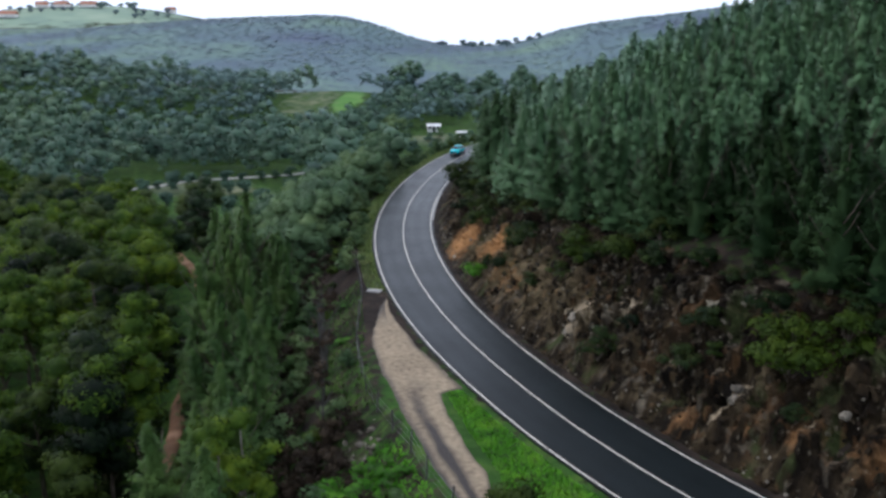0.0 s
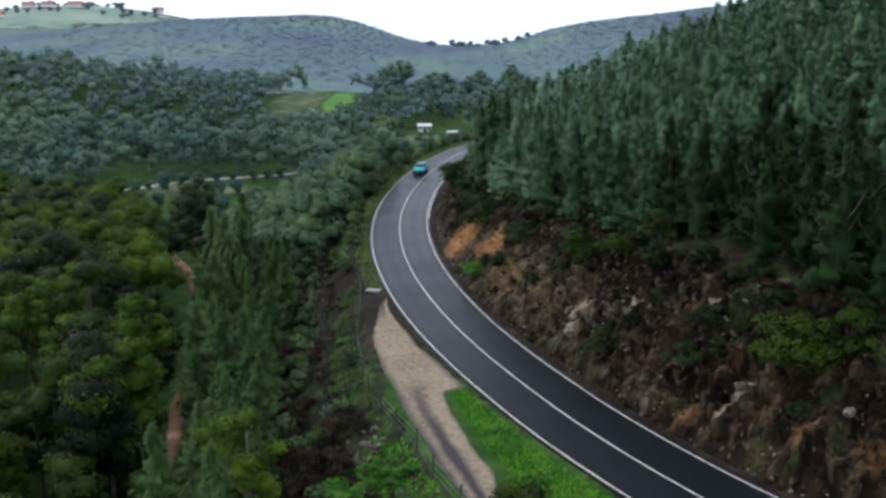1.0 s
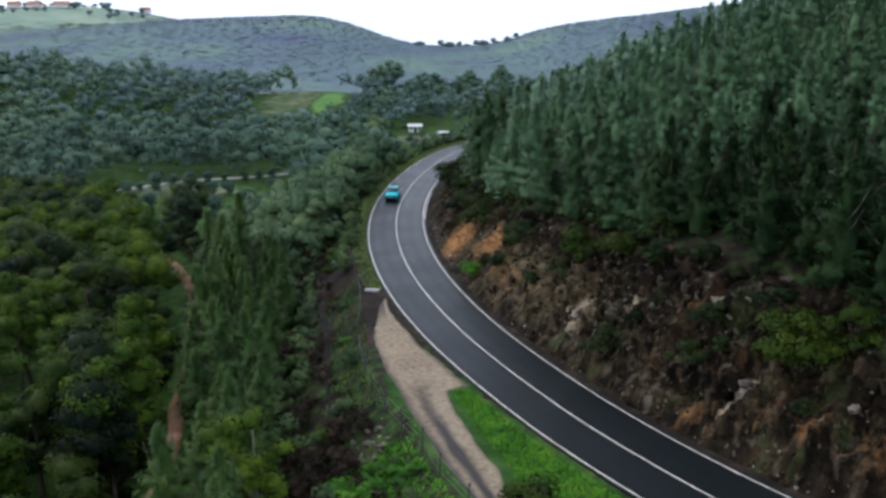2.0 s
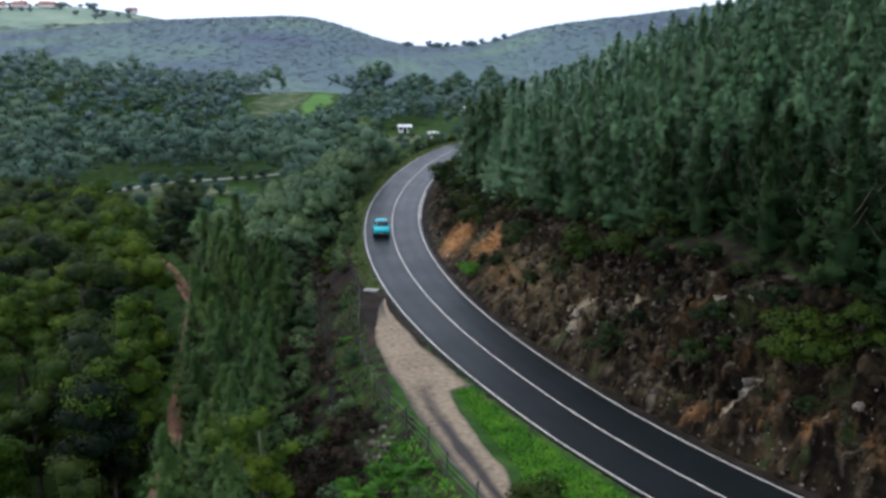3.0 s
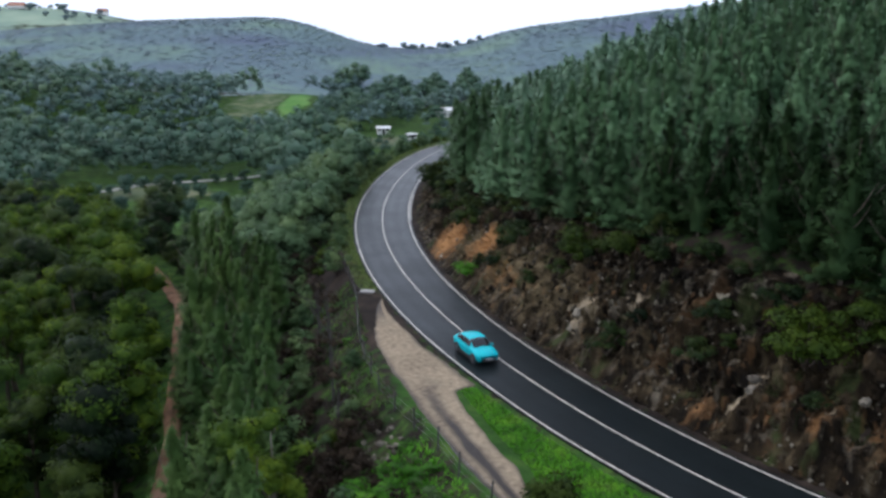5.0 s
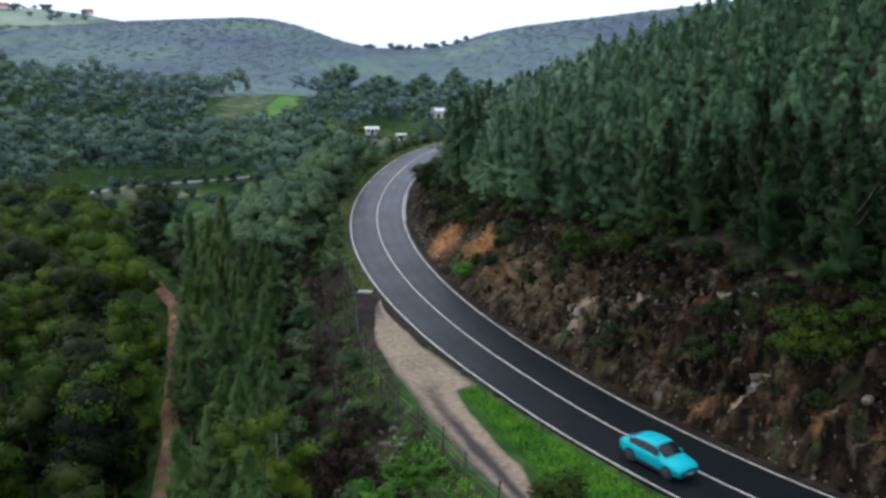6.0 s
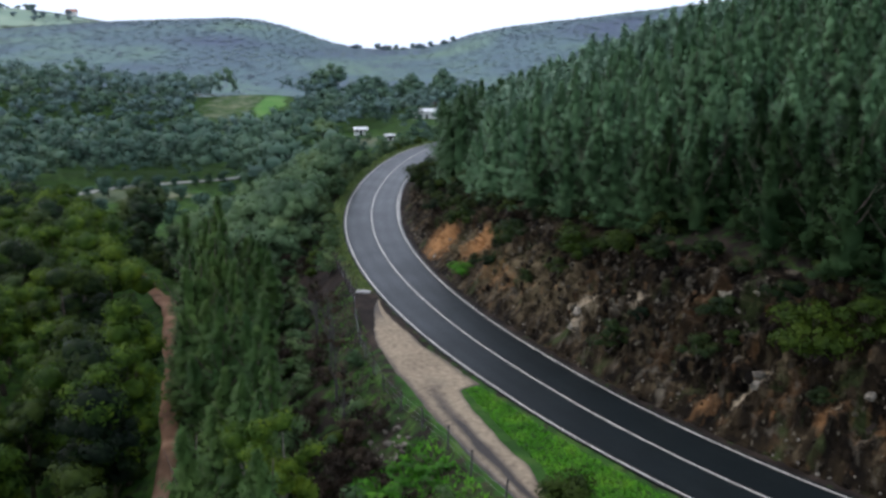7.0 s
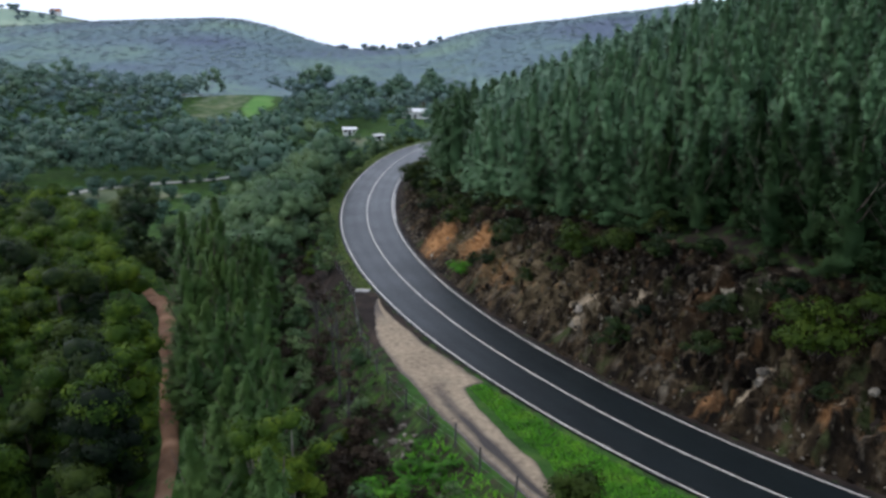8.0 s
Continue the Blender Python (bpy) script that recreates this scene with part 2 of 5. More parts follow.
LANE = 3.2
AXIS = smooth_line([(330, -190), (190, -98), (110, -42), (70, -11), (44.5, 12), (31.5, 26), (22.1, 36), (15.41, 44), (10.12, 52),
                    (5.93, 60), (2.38, 68), (-0.52, 76), (-2.85, 84), (-4.66, 92), (-5.99, 100), (-6.86, 108), (-7.31, 116), (-7.35, 124),
                    (-7.02, 132), (-6.37, 140), (-5.41, 148), (-4.16, 156), (-2.55, 164), (-0.38, 172), (2.72, 180), (7.3, 187.5),
                    (14, 194.5), (24, 200), (40, 204), (65, 205), (110, 200), (200, 180), (360, 130)])
TANG = np.gradient(AXIS, axis=0)
TANG /= np.linalg.norm(TANG, axis=1)[:, None]
SIDE = np.stack([TANG[:, 1], -TANG[:, 0]], 1)
ARC = np.arange(len(AXIS)) * np.linalg.norm(AXIS[100] - AXIS[99])


def road_at(s, d):
    """The point d metres right of the road's axis at s metres along it, and the heading there."""
    p = [np.interp(s, ARC, AXIS[:, j]) for j in (0, 1)]
    n = [np.interp(s, ARC, SIDE[:, j]) for j in (0, 1)]
    return np.array([p[0] + d * n[0], p[1] + d * n[1]]).T, np.arctan2(n[1], n[0]) + math.pi / 2


def off_road(x, y):
    """Signed distance from the axis (right of it, up the hill, is positive) and arc length of the nearest place."""
    x, y = np.atleast_1d(np.asarray(x, float)), np.atleast_1d(np.asarray(y, float))
    d, s = np.empty(len(x)), np.empty(len(x))
    for a in range(0, len(x), 4000):
        dx, dy = x[a:a + 4000, None] - AXIS[:, 0], y[a:a + 4000, None] - AXIS[:, 1]
        q = dx * dx + dy * dy
        i = q.argmin(1)
        r = np.arange(len(i))
        side = dx[r, i] * SIDE[i, 0] + dy[r, i] * SIDE[i, 1]
        d[a:a + 4000] = np.where(np.abs(side) > 60, np.sign(side) * np.sqrt(q[r, i]), side)
        s[a:a + 4000] = ARC[i]
    return d, s


def arc_of(y):
    """Arc length where the visible bend crosses this y."""
    i = (AXIS[:, 0] < 60) & (AXIS[:, 1] > -5)
    return float(np.interp(y, AXIS[i, 1][:int(i.sum() * 0.8)], ARC[i][:int(i.sum() * 0.8)]))


def wob(x, y, f, seed=0.0):
    """Cheap smooth waviness, about -1 to 1."""
    return (np.sin(x * f * 1.3 + 1.7 * seed + 1.9 * np.sin(y * f * 0.7 + seed)) + np.sin(y * f * 1.1 + 2.3 * seed + 1.6 * np.sin(x * f * 0.9 - seed))) / 2


TRACK = smooth_line([(-75, 190), (-52, 152), (-42.5, 135.7), (-38.4, 126.8), (-33.8, 116.5), (-31.0, 107.7), (-28.4, 97), (-26.0, 88), (-23.6, 77),
                     (-21.8, 70), (-20.6, 64), (-19.5, 55), (-18.8, 40), (-22, 10)], 1.0)


def near_line(x, y, line):
    x, y = np.atleast_1d(x), np.atleast_1d(y)
    out = np.empty(len(x))
    for a in range(0, len(x), 8000):
        out[a:a + 8000] = np.sqrt(((x[a:a + 8000, None] - line[:, 0]) ** 2 + (y[a:a + 8000, None] - line[:, 1]) ** 2).min(1))
    return out


def bench(y):
    """Half width of the level ground on the valley side of the road."""
    return np.interp(y, [20, 40, 45, 53, 61, 70, 77, 85, 200], [12.5, 12.0, 11.3, 9.9, 8.9, 7.1, 6.0, 5.4, 5.2])


def bank(y):
    """Height of the rock cutting on the hill side."""
    return np.interp(y, [0, 40, 60, 85, 110, 135, 170, 220], [7.5, 7.5, 7.5, 6.0, 4.2, 3.0, 2.0, 2.0])


def hill(x, y, cx, cy, lx, ly, h, turn=0.0):
    c, s = math.cos(turn), math.sin(turn)
    u, v = (x - cx) * c + (y - cy) * s, -(x - cx) * s + (y - cy) * c
    return h * np.exp(-(u / lx) ** 2 - (v / ly) ** 2)


def cut_profile(e, y):
    """Height of the hill side e metres beyond the foot of the cutting."""
    b = bank(y)
    return np.where(e < 6, b * np.clip(e / 6, 0, 1) ** 0.85, b + np.minimum(np.interp(y, [60, 110, 150], [0.47, 0.43, 0.36]) * (e - 6), 70))


def ridge(x):
    """Crest of the far ridge, which falls to a saddle and rises again."""
    return sum(np.interp(x + o, [-600, -394, -289, -235, -160, -129, -96, -75, -53, -21, 22, 40, 71, 115, 158, 202, 306, 500],
                         [6, 9, 18.5, 21, 24, 20, 8, 1, -3, -4, -1, 6, 15.5, 22, 27, 33, 46, 60]) for o in (-14, -5, 5, 14)) / 4


def height(x, y):
    x, y = np.atleast_1d(np.asarray(x, float)), np.atleast_1d(np.asarray(y, float))
    d, s = off_road(x, y)
    far = np.hypot(x, y)
    floor = np.interp(y, [-200, 0, 130, 330, 480, 700], [-12, -13, -14, -19, -20, -19]) + 0.8 * wob(x, y, 0.03, 2)
    floor = floor + (ridge(x) - floor) * np.exp(-((y - 890) / np.where(y < 890, 250, 180)) ** 2)
    floor = floor + hill(x, y, -240, 400, 110, 90, 17) + hill(x, y, -70, 446, 36, 42, 6) + hill(x, y, -640, 1400, 340, 220, 71) - hill(x, y, -95, 322, 48, 48, 11)
    floor = floor - 0.035 * np.maximum(0, far - 1050)
    e = -d - bench(y)
    fall = np.where(e < 0, 0, np.where(e < 6, -0.8 * e, -4.8 - 0.5 * (e - 6)))
    low = np.where(e < 0, 0.0, np.maximum(floor, fall) + 0.25 * wob(x, y, 0.5, 1) * np.clip(e / 4, 0, 1))
    low = np.where((e > 60), floor, low)
    up = cut_profile(d - 4.4, y)
    up = np.minimum(up, 62) + 0.4 * wob(x, y, 0.25, 4) * np.clip((d - 10) / 6, 0, 1)
    up = np.where(far > 330, np.maximum(floor, np.minimum(up, 62 - (far - 330) * 0.5)), up)
    z = np.where(d < 4.4, low, up)
    z = np.where((z < floor) & (e > 10), floor, z)
    return z - np.where(np.abs(d) < 4.1, 0.08, 0)


# ---- mesh helpers ----
def raw_mesh(name, v, f, mats, smooth=False, normals=None):
    """A mesh from arrays of places and of faces that all have the same number of corners."""
    me = bpy.data.meshes.new(name)
    v, f = np.asarray(v, np.float32), np.asarray(f, np.int32)
    k = f.shape[1]
    me.vertices.add(len(v))
    me.vertices.foreach_set("co", v.ravel())
    me.loops.add(f.size)
    me.loops.foreach_set("vertex_index", f.ravel())
    me.polygons.add(len(f))
    me.polygons.foreach_set("loop_start", np.arange(0, f.size, k, dtype=np.int32))
    me.polygons.foreach_set("use_smooth", np.full(len(f), smooth or normals is not None))
    for m in (mats if isinstance(mats, (list, tuple)) else [mats]):
        me.materials.append(m)
    me.update(calc_edges=True)
    me.validate()
    if normals is not None:
        a = me.attributes.new("custom_normal", "FLOAT_VECTOR", "POINT")
        a.data.foreach_set("vector", np.asarray(normals, np.float32).ravel())
    return me


def grid_faces(nu, nv):
    a = (np.arange(nu - 1)[:, None] * nv + np.arange(nv - 1)[None, :]).ravel()
    return np.stack([a, a + nv, a + nv + 1, a + 1], 1)


def child(name, me, parent, label=""):
    ob = new(name, me)
    ob.parent = parent
    if label:
        tagged(ob, label)
    return ob


def part(name, bm, material, parent, label="", smooth=False):
    """Link a bmesh as one mesh object under a thing or part."""
    me = bpy.data.meshes.new(name)
    bmesh.ops.recalc_face_normals(bm, faces=bm.faces[:])
    if smooth:
        for f in bm.faces:
            f.smooth = True
    bm.to_mesh(me)
    bm.free()
    me.materials.append(material)
    ob = new(name, me)
    if parent is not None:
        ob.parent = parent
    if label:
        tagged(ob, label)
    return ob


def box(bm, size, at=(0, 0, 0), bevel=0.0, turn=None):
    m = Matrix.Translation(at) @ (turn or Matrix()) @ Matrix.Diagonal((*size, 1))
    g = bmesh.ops.create_cube(bm, size=1.0, matrix=m)
    if bevel:
        es = list({e for v in g["verts"] for e in v.link_edges})
        bmesh.ops.bevel(bm, geom=es, offset=bevel, segments=2, affect="EDGES", profile=0.5)
    return bm


def tube(points, radii, sides=7):
    """Places and faces of a tapering tube along points."""
    p, r = np.asarray(points, float), np.asarray(radii, float)
    t = np.gradient(p, axis=0)
    t /= np.linalg.norm(t, axis=1)[:, None] + 1e-9
    a = np.cross(t, np.array([0.31, 0.95, 0.05]))
    a /= np.linalg.norm(a, axis=1)[:, None] + 1e-9
    b = np.cross(t, a)
    w = np.linspace(0, 2 * np.pi, sides, endpoint=False)
    v = p[:, None] + r[:, None, None] * (np.cos(w)[None, :, None] * a[:, None] + np.sin(w)[None, :, None] * b[:, None])
    n = len(p)
    i, j = np.meshgrid(np.arange(n - 1), np.arange(sides), indexing="ij")
    k = (j + 1) % sides
    f = np.stack([i * sides + j, i * sides + k, (i + 1) * sides + k, (i + 1) * sides + j], -1).reshape(-1, 4)
    return v.reshape(-1, 3), f


def join(bits):
    vs, fs, at = [], [], 0
    for v, f in bits:
        vs.append(v)
        fs.append(np.asarray(f) + at)
        at += len(v)
    return np.concatenate(vs), np.concatenate(fs)


def unit(a):
    return a / (np.linalg.norm(a, axis=1)[:, None] + 1e-9)


def leaf_quads(p, nrm, along, long, wide, soft):
    """One bent diamond a leaf spray: at p, facing nrm, pointing along; soft is the way the foliage there faces as a whole."""
    nrm = unit(nrm)
    t = unit(along - (along * nrm).sum(1)[:, None] * nrm)
    b = np.cross(nrm, t)
    long, wide = np.asarray(long)[:, None], np.asarray(wide)[:, None]
    v = np.stack([p - t * long * 0.5, p - b * wide * 0.5 + nrm * wide * 0.15, p + t * long * 0.5, p + b * wide * 0.5 + nrm * wide * 0.15], 1).reshape(-1, 3)
    k = np.arange(len(v)).reshape(-1, 4)
    return v, np.concatenate([k[:, [0, 1, 2]], k[:, [0, 2, 3]]]), np.repeat(unit(unit(soft) + nrm * 0.22), 4, axis=0)


def needle_tufts(p, nrm, along, long, wide, soft):
    """One slim triangle a tuft of needles."""
    nrm = unit(nrm)
    t = unit(along - (along * nrm).sum(1)[:, None] * nrm)
    b = np.cross(nrm, t)
    long, wide = np.asarray(long)[:, None], np.asarray(wide)[:, None]
    v = np.stack([p - t * long * 0.4 + b * wide * 0.5, p - t * long * 0.4 - b * wide * 0.5, p + t * long * 0.6], 1).reshape(-1, 3)
    f = np.arange(len(v)).reshape(-1, 3)
    return v, f, np.repeat(unit(unit(soft) + nrm * 0.2), 3, axis=0)


def lump_shape(coarse=False):
    """A small rough lump (an icosahedron, or an octahedron for far ones): places and faces."""
    if coarse:
        v = np.array([(1, 0, 0), (-1, 0, 0), (0, 1, 0), (0, -1, 0), (0, 0, 1), (0, 0, -1)], float)
        return v, np.array([(0, 2, 4), (2, 1, 4), (1, 3, 4), (3, 0, 4), (2, 0, 5), (1, 2, 5), (3, 1, 5), (0, 3, 5)])
    bm = bmesh.new()
    bmesh.ops.create_icosphere(bm, subdivisions=1, radius=1.0)
    bm.verts.ensure_lookup_table()
    v, f = np.array([q.co[:] for q in bm.verts]), np.array([[q.index for q in face.verts] for face in bm.faces])
    bm.free()
    return v, f


LUMP, LUMP_FAR = lump_shape(), lump_shape(True)


def cores(rng, mid, rad, squash, lump, up):
    """The dense inner twig mass of each clump, rough and lumpy, with its facing."""
    v, f = lump
    k = rng.uniform(0.75, 1.15, (len(mid), len(v), 1))
    p = mid[:, None] + v[None] * k * rad[:, None, None] * squash
    faces = (f[None] + (np.arange(len(mid)) * len(v))[:, None, None]).reshape(-1, 3)
    soft = unit(np.tile(v + np.array([0, 0, up]), (len(mid), 1)))
    return p.reshape(-1, 3), faces, soft


def merge(*bits):
    at, vs, fs, ns = 0, [], [], []
    for v, f, k in bits:
        vs.append(v)
        fs.append(f + at)
        ns.append(k)
        at += len(v)
    return np.concatenate(vs), np.concatenate(fs), np.concatenate(ns)


def ball(rng, n):
    p = rng.normal(size=(n, 3))
    return p / np.linalg.norm(p, axis=1)[:, None]


# ---- trees ----
def pine_profile(u):
    return np.clip(1.03 - u, 0, 1) ** 0.8 * np.minimum(1, 0.75 + 1.6 * u)


def pine_shape(rng, h, r, n, size, whorls=17, arms=6):
    """Crown of a feathery pine: whorls of upswept branches set with needle tufts, round a thin dark heart."""
    u = np.repeat(np.linspace(0.05, 0.96, whorls), arms) + rng.normal(size=whorls * arms) * 0.018
    u = np.clip(u, 0.02, 0.985)
    ang = rng.uniform(0, 2 * np.pi, whorls * arms)
    reach = r * pine_profile(u) * rng.uniform(0.62, 1.18, len(u))
    lift = np.radians(np.interp(u, [0, 0.5, 1], [14, 34, 68]) + rng.normal(size=len(u)) * 9)
    per = max(2, n // len(u))
    k = np.repeat(np.arange(len(u)), per)
    q = rng.uniform(0.12, 1, len(k)) ** 0.7
    out = np.stack([np.cos(ang[k]), np.sin(ang[k]), np.zeros(len(k))], 1)
    go = out * np.cos(lift[k])[:, None] + np.array([0, 0, 1.0]) * np.sin(lift[k])[:, None]
    side = np.stack([-out[:, 1], out[:, 0], np.zeros(len(k))], 1)
    p = go * (reach[k] * q)[:, None] + side * (rng.normal(size=len(k)) * 0.13 * reach[k] * (1.2 - q))[:, None]
    p[:, 2] += h * 0.96 * u[k] + rng.normal(size=len(k)) * 0.012 * h
    soft = out * 0.42 + np.array([0, 0, 0.85])
    nrm = soft + rng.normal(size=(len(k), 3)) * 0.22
    along = go * 0.7 + np.array([0, 0, 0.75]) + rng.normal(size=(len(k), 3)) * 0.32
    tufts = needle_tufts(p, nrm, along, size * rng.uniform(0.8, 2.0, len(k)), size * rng.uniform(0.20, 0.38, len(k)), soft)
    rings, sides = 8, 7
    cu, ca = np.meshgrid(np.linspace(0, 0.97, rings), np.linspace(0, 2 * np.pi, sides, endpoint=False), indexing="ij")
    cr = 0.34 * r * pine_profile(cu) * rng.uniform(0.55, 1.25, cu.shape)
    cv = np.stack([cr * np.cos(ca), cr * np.sin(ca), h * (0.06 + 0.90 * cu)], -1).reshape(-1, 3)
    i, j = np.meshgrid(np.arange(rings - 1), np.arange(sides), indexing="ij")
    m = (j + 1) % sides
    quad = np.stack([i * sides + j, i * sides + m, (i + 1) * sides + m, (i + 1) * sides + j], -1).reshape(-1, 4)
    cn = unit(np.stack([np.cos(ca) * 0.7, np.sin(ca) * 0.7, np.full(ca.shape, 0.5)], -1).reshape(-1, 3))
    return merge(tufts, (cv, np.concatenate([quad[:, [0, 1, 2]], quad[:, [0, 2, 3]]]), cn))


def broad_shape(rng, h, r, clumps, n, size, low=0.35, fat=1.0, core=0.45, up=0.25, lump=LUMP):
    """Crown of a broad tree: uneven clumps with gaps between them. Also gives the clumps' middles."""
    mid = []
    for i in range(clumps):
        a, u = rng.uniform(0, 2 * np.pi), rng.uniform(0, 1)
        q = r * math.sqrt(rng.uniform(0.05, 1)) * (0.55 + 0.45 * math.sin(math.pi * min(1, 0.25 + 0.75 * (1 - u)))) * 0.8
        mid.append((q * math.cos(a), q * math.sin(a), h * (low + (0.93 - low) * u * (1 - 0.35 * (q / r) ** 2))))
    mid = np.array(mid)
    mid[0] = (0, 0, h * 0.9)
    rc = fat * r * rng.uniform(0.20, 0.44, clumps)
    which = rng.integers(0, clumps, n)
    out = ball(rng, n)
    out[:, 2] = np.where(out[:, 2] < -0.3, -out[:, 2], out[:, 2])
    p = mid[which] + out * (rc[which] * rng.uniform(0.75, 1.12, n))[:, None] * np.array([1, 1, 0.75])
    soft = out + np.array([0, 0, up])
    nrm = out + np.array([0, 0, 0.25]) + rng.normal(size=(n, 3)) * 0.28
    v, f, k = leaf_quads(p, nrm, rng.normal(size=(n, 3)), size * rng.uniform(0.7, 1.4, n), size * rng.uniform(0.5, 0.9, n), soft)
    v, f, k = merge((v, f, k), cores(rng, mid, rc * core, np.array([1, 1, 0.75]), lump, up))
    return v, f, k, mid


def trunk_shape(rng, h, r, limbs):
    """A tapered, slightly bent trunk with limbs that reach to the given places."""
    t = np.linspace(0, 1, 6)
    bend = rng.normal(size=2) * 0.03 * h
    p = np.stack([bend[0] * t ** 2, bend[1] * t ** 2, t * h - 0.5 * (1 - t)], 1)
    bits = [tube(p, r * (1.15 - t * 0.95), 7)]
    for q in limbs:
        q = np.asarray(q)
        k = np.clip(q[2] * 0.6 / h, 0.15, 0.9)
        a = np.array([bend[0] * k * k, bend[1] * k * k, k * h])
        m = (a + q) / 2 + np.array([0, 0, -0.08 * np.linalg.norm(q - a)])
        bits.append(tube([a, m, q], [r * 0.42, r * 0.27, r * 0.08], 5))
    return join(bits)


def make_tree(rng, kind, h, r, leaves, size, mat, bark, name, label, category, clumps=18):
    """One tree: an Empty at its foot with trunk and crown."""
    root = tagged(new(name), label, category)
    if kind == "pine":
        v, f, nv = pine_shape(rng, h, r, leaves, size)
        ang = rng.uniform(0, 6.28, 9)
        limbs = [(r * 0.7 * math.cos(a), r * 0.7 * math.sin(a), h * k) for a, k in zip(ang, np.linspace(0.25, 0.8, 9))]
        tv, tf = trunk_shape(rng, h * 0.95, 0.011 * h + 0.04, limbs)
    else:
        v, f, nv, mid = broad_shape(rng, h, r, clumps, leaves, size, fat=1.12, core=0.78, up=0.45)
        tv, tf = trunk_shape(rng, h * 0.7, 0.018 * h + 0.03, mid[:8])
    child("trunk", raw_mesh("trunk", tv, tf, bark, True), root)
    child("crown", raw_mesh("crown", v, f, mat, normals=nv), root)
    return root


def place(kinds, spots, rng, group, lean=2.0, scale=(0.8, 1.2), sink=0.15):
    """Copies of the given trees at the spots (x, y); the models themselves take the first spots."""
    z = height(spots[:, 0], spots[:, 1])
    for i, (x, y) in enumerate(spots):
        src = kinds[i % len(kinds)]
        m = pose(x, y, z[i] - sink, rng.normal() * lean, rng.normal() * lean, rng.uniform(0, 360))
        k = rng.uniform(*scale)
        if i < len(kinds):
            ob = src
            ob.matrix_basis = m
        else:
            ob = copy_thing(src, m)
        ob.scale = (k * rng.uniform(0.9, 1.1), k * rng.uniform(0.9, 1.1), k)
        tagged(ob, group=group)


def spread(rng, x0, x1, y0, y1, step, keep):
    """Jittered places in a rectangle for which keep(x, y) holds."""
    gx, gy = np.meshgrid(np.arange(x0, x1, step), np.arange(y0, y1, step))
    p = np.stack([gx.ravel(), gy.ravel()], 1) + rng.uniform(-0.45, 0.45, (gx.size, 2)) * step
    return p[keep(p[:, 0], p[:, 1])]


def wood(name, label, spots, shapes, mat, rng, scale=(0.75, 1.25), sink=0.2, category="trees"):
    """A far wood as one object: many crowns, each turned and sized on its own."""
    z = height(spots[:, 0], spots[:, 1]) - sink
    which = rng.integers(0, len(shapes), len(spots))
    vs, fs, ns, at = [], [], [], 0
    for k, (v, f, nv) in enumerate(shapes):
        p = spots[which == k]
        if not len(p):
            continue
        a, s = rng.uniform(0, 2 * np.pi, len(p)), rng.uniform(*scale, len(p))
        c, q = np.cos(a)[:, None], np.sin(a)[:, None]
        turned = [np.stack([w[:, 0] * c - w[:, 1] * q, w[:, 0] * q + w[:, 1] * c, np.broadcast_to(w[:, 2], (len(p), len(w)))], -1) for w in (v, nv)]
        w = turned[0] * s[:, None, None] + np.stack([p[:, 0], p[:, 1], z[which == k]], 1)[:, None]
        vs.append(w.reshape(-1, 3))
        ns.append(turned[1].reshape(-1, 3))
        fs.append((f[None] + (np.arange(len(p)) * len(v))[:, None, None]).reshape(-1, f.shape[1]) + at)
        at += len(p) * len(v)
    me = raw_mesh(name, np.concatenate(vs), np.concatenate(fs), mat, normals=np.concatenate(ns))
    return tagged(new(name, me), label, category, kind="stuff")


# ---- ground ----
def graded(lo, hi, step, out_lo, out_hi, grow):
    a = list(np.arange(lo, hi + 1e-6, step))
    s = step
    while a[-1] < out_hi:
        s *= grow
        a.append(a[-1] + s)
    s = step
    while a[0] > out_lo:
        s *= grow
        a.insert(0, a[0] - s)
    return np.array(a)


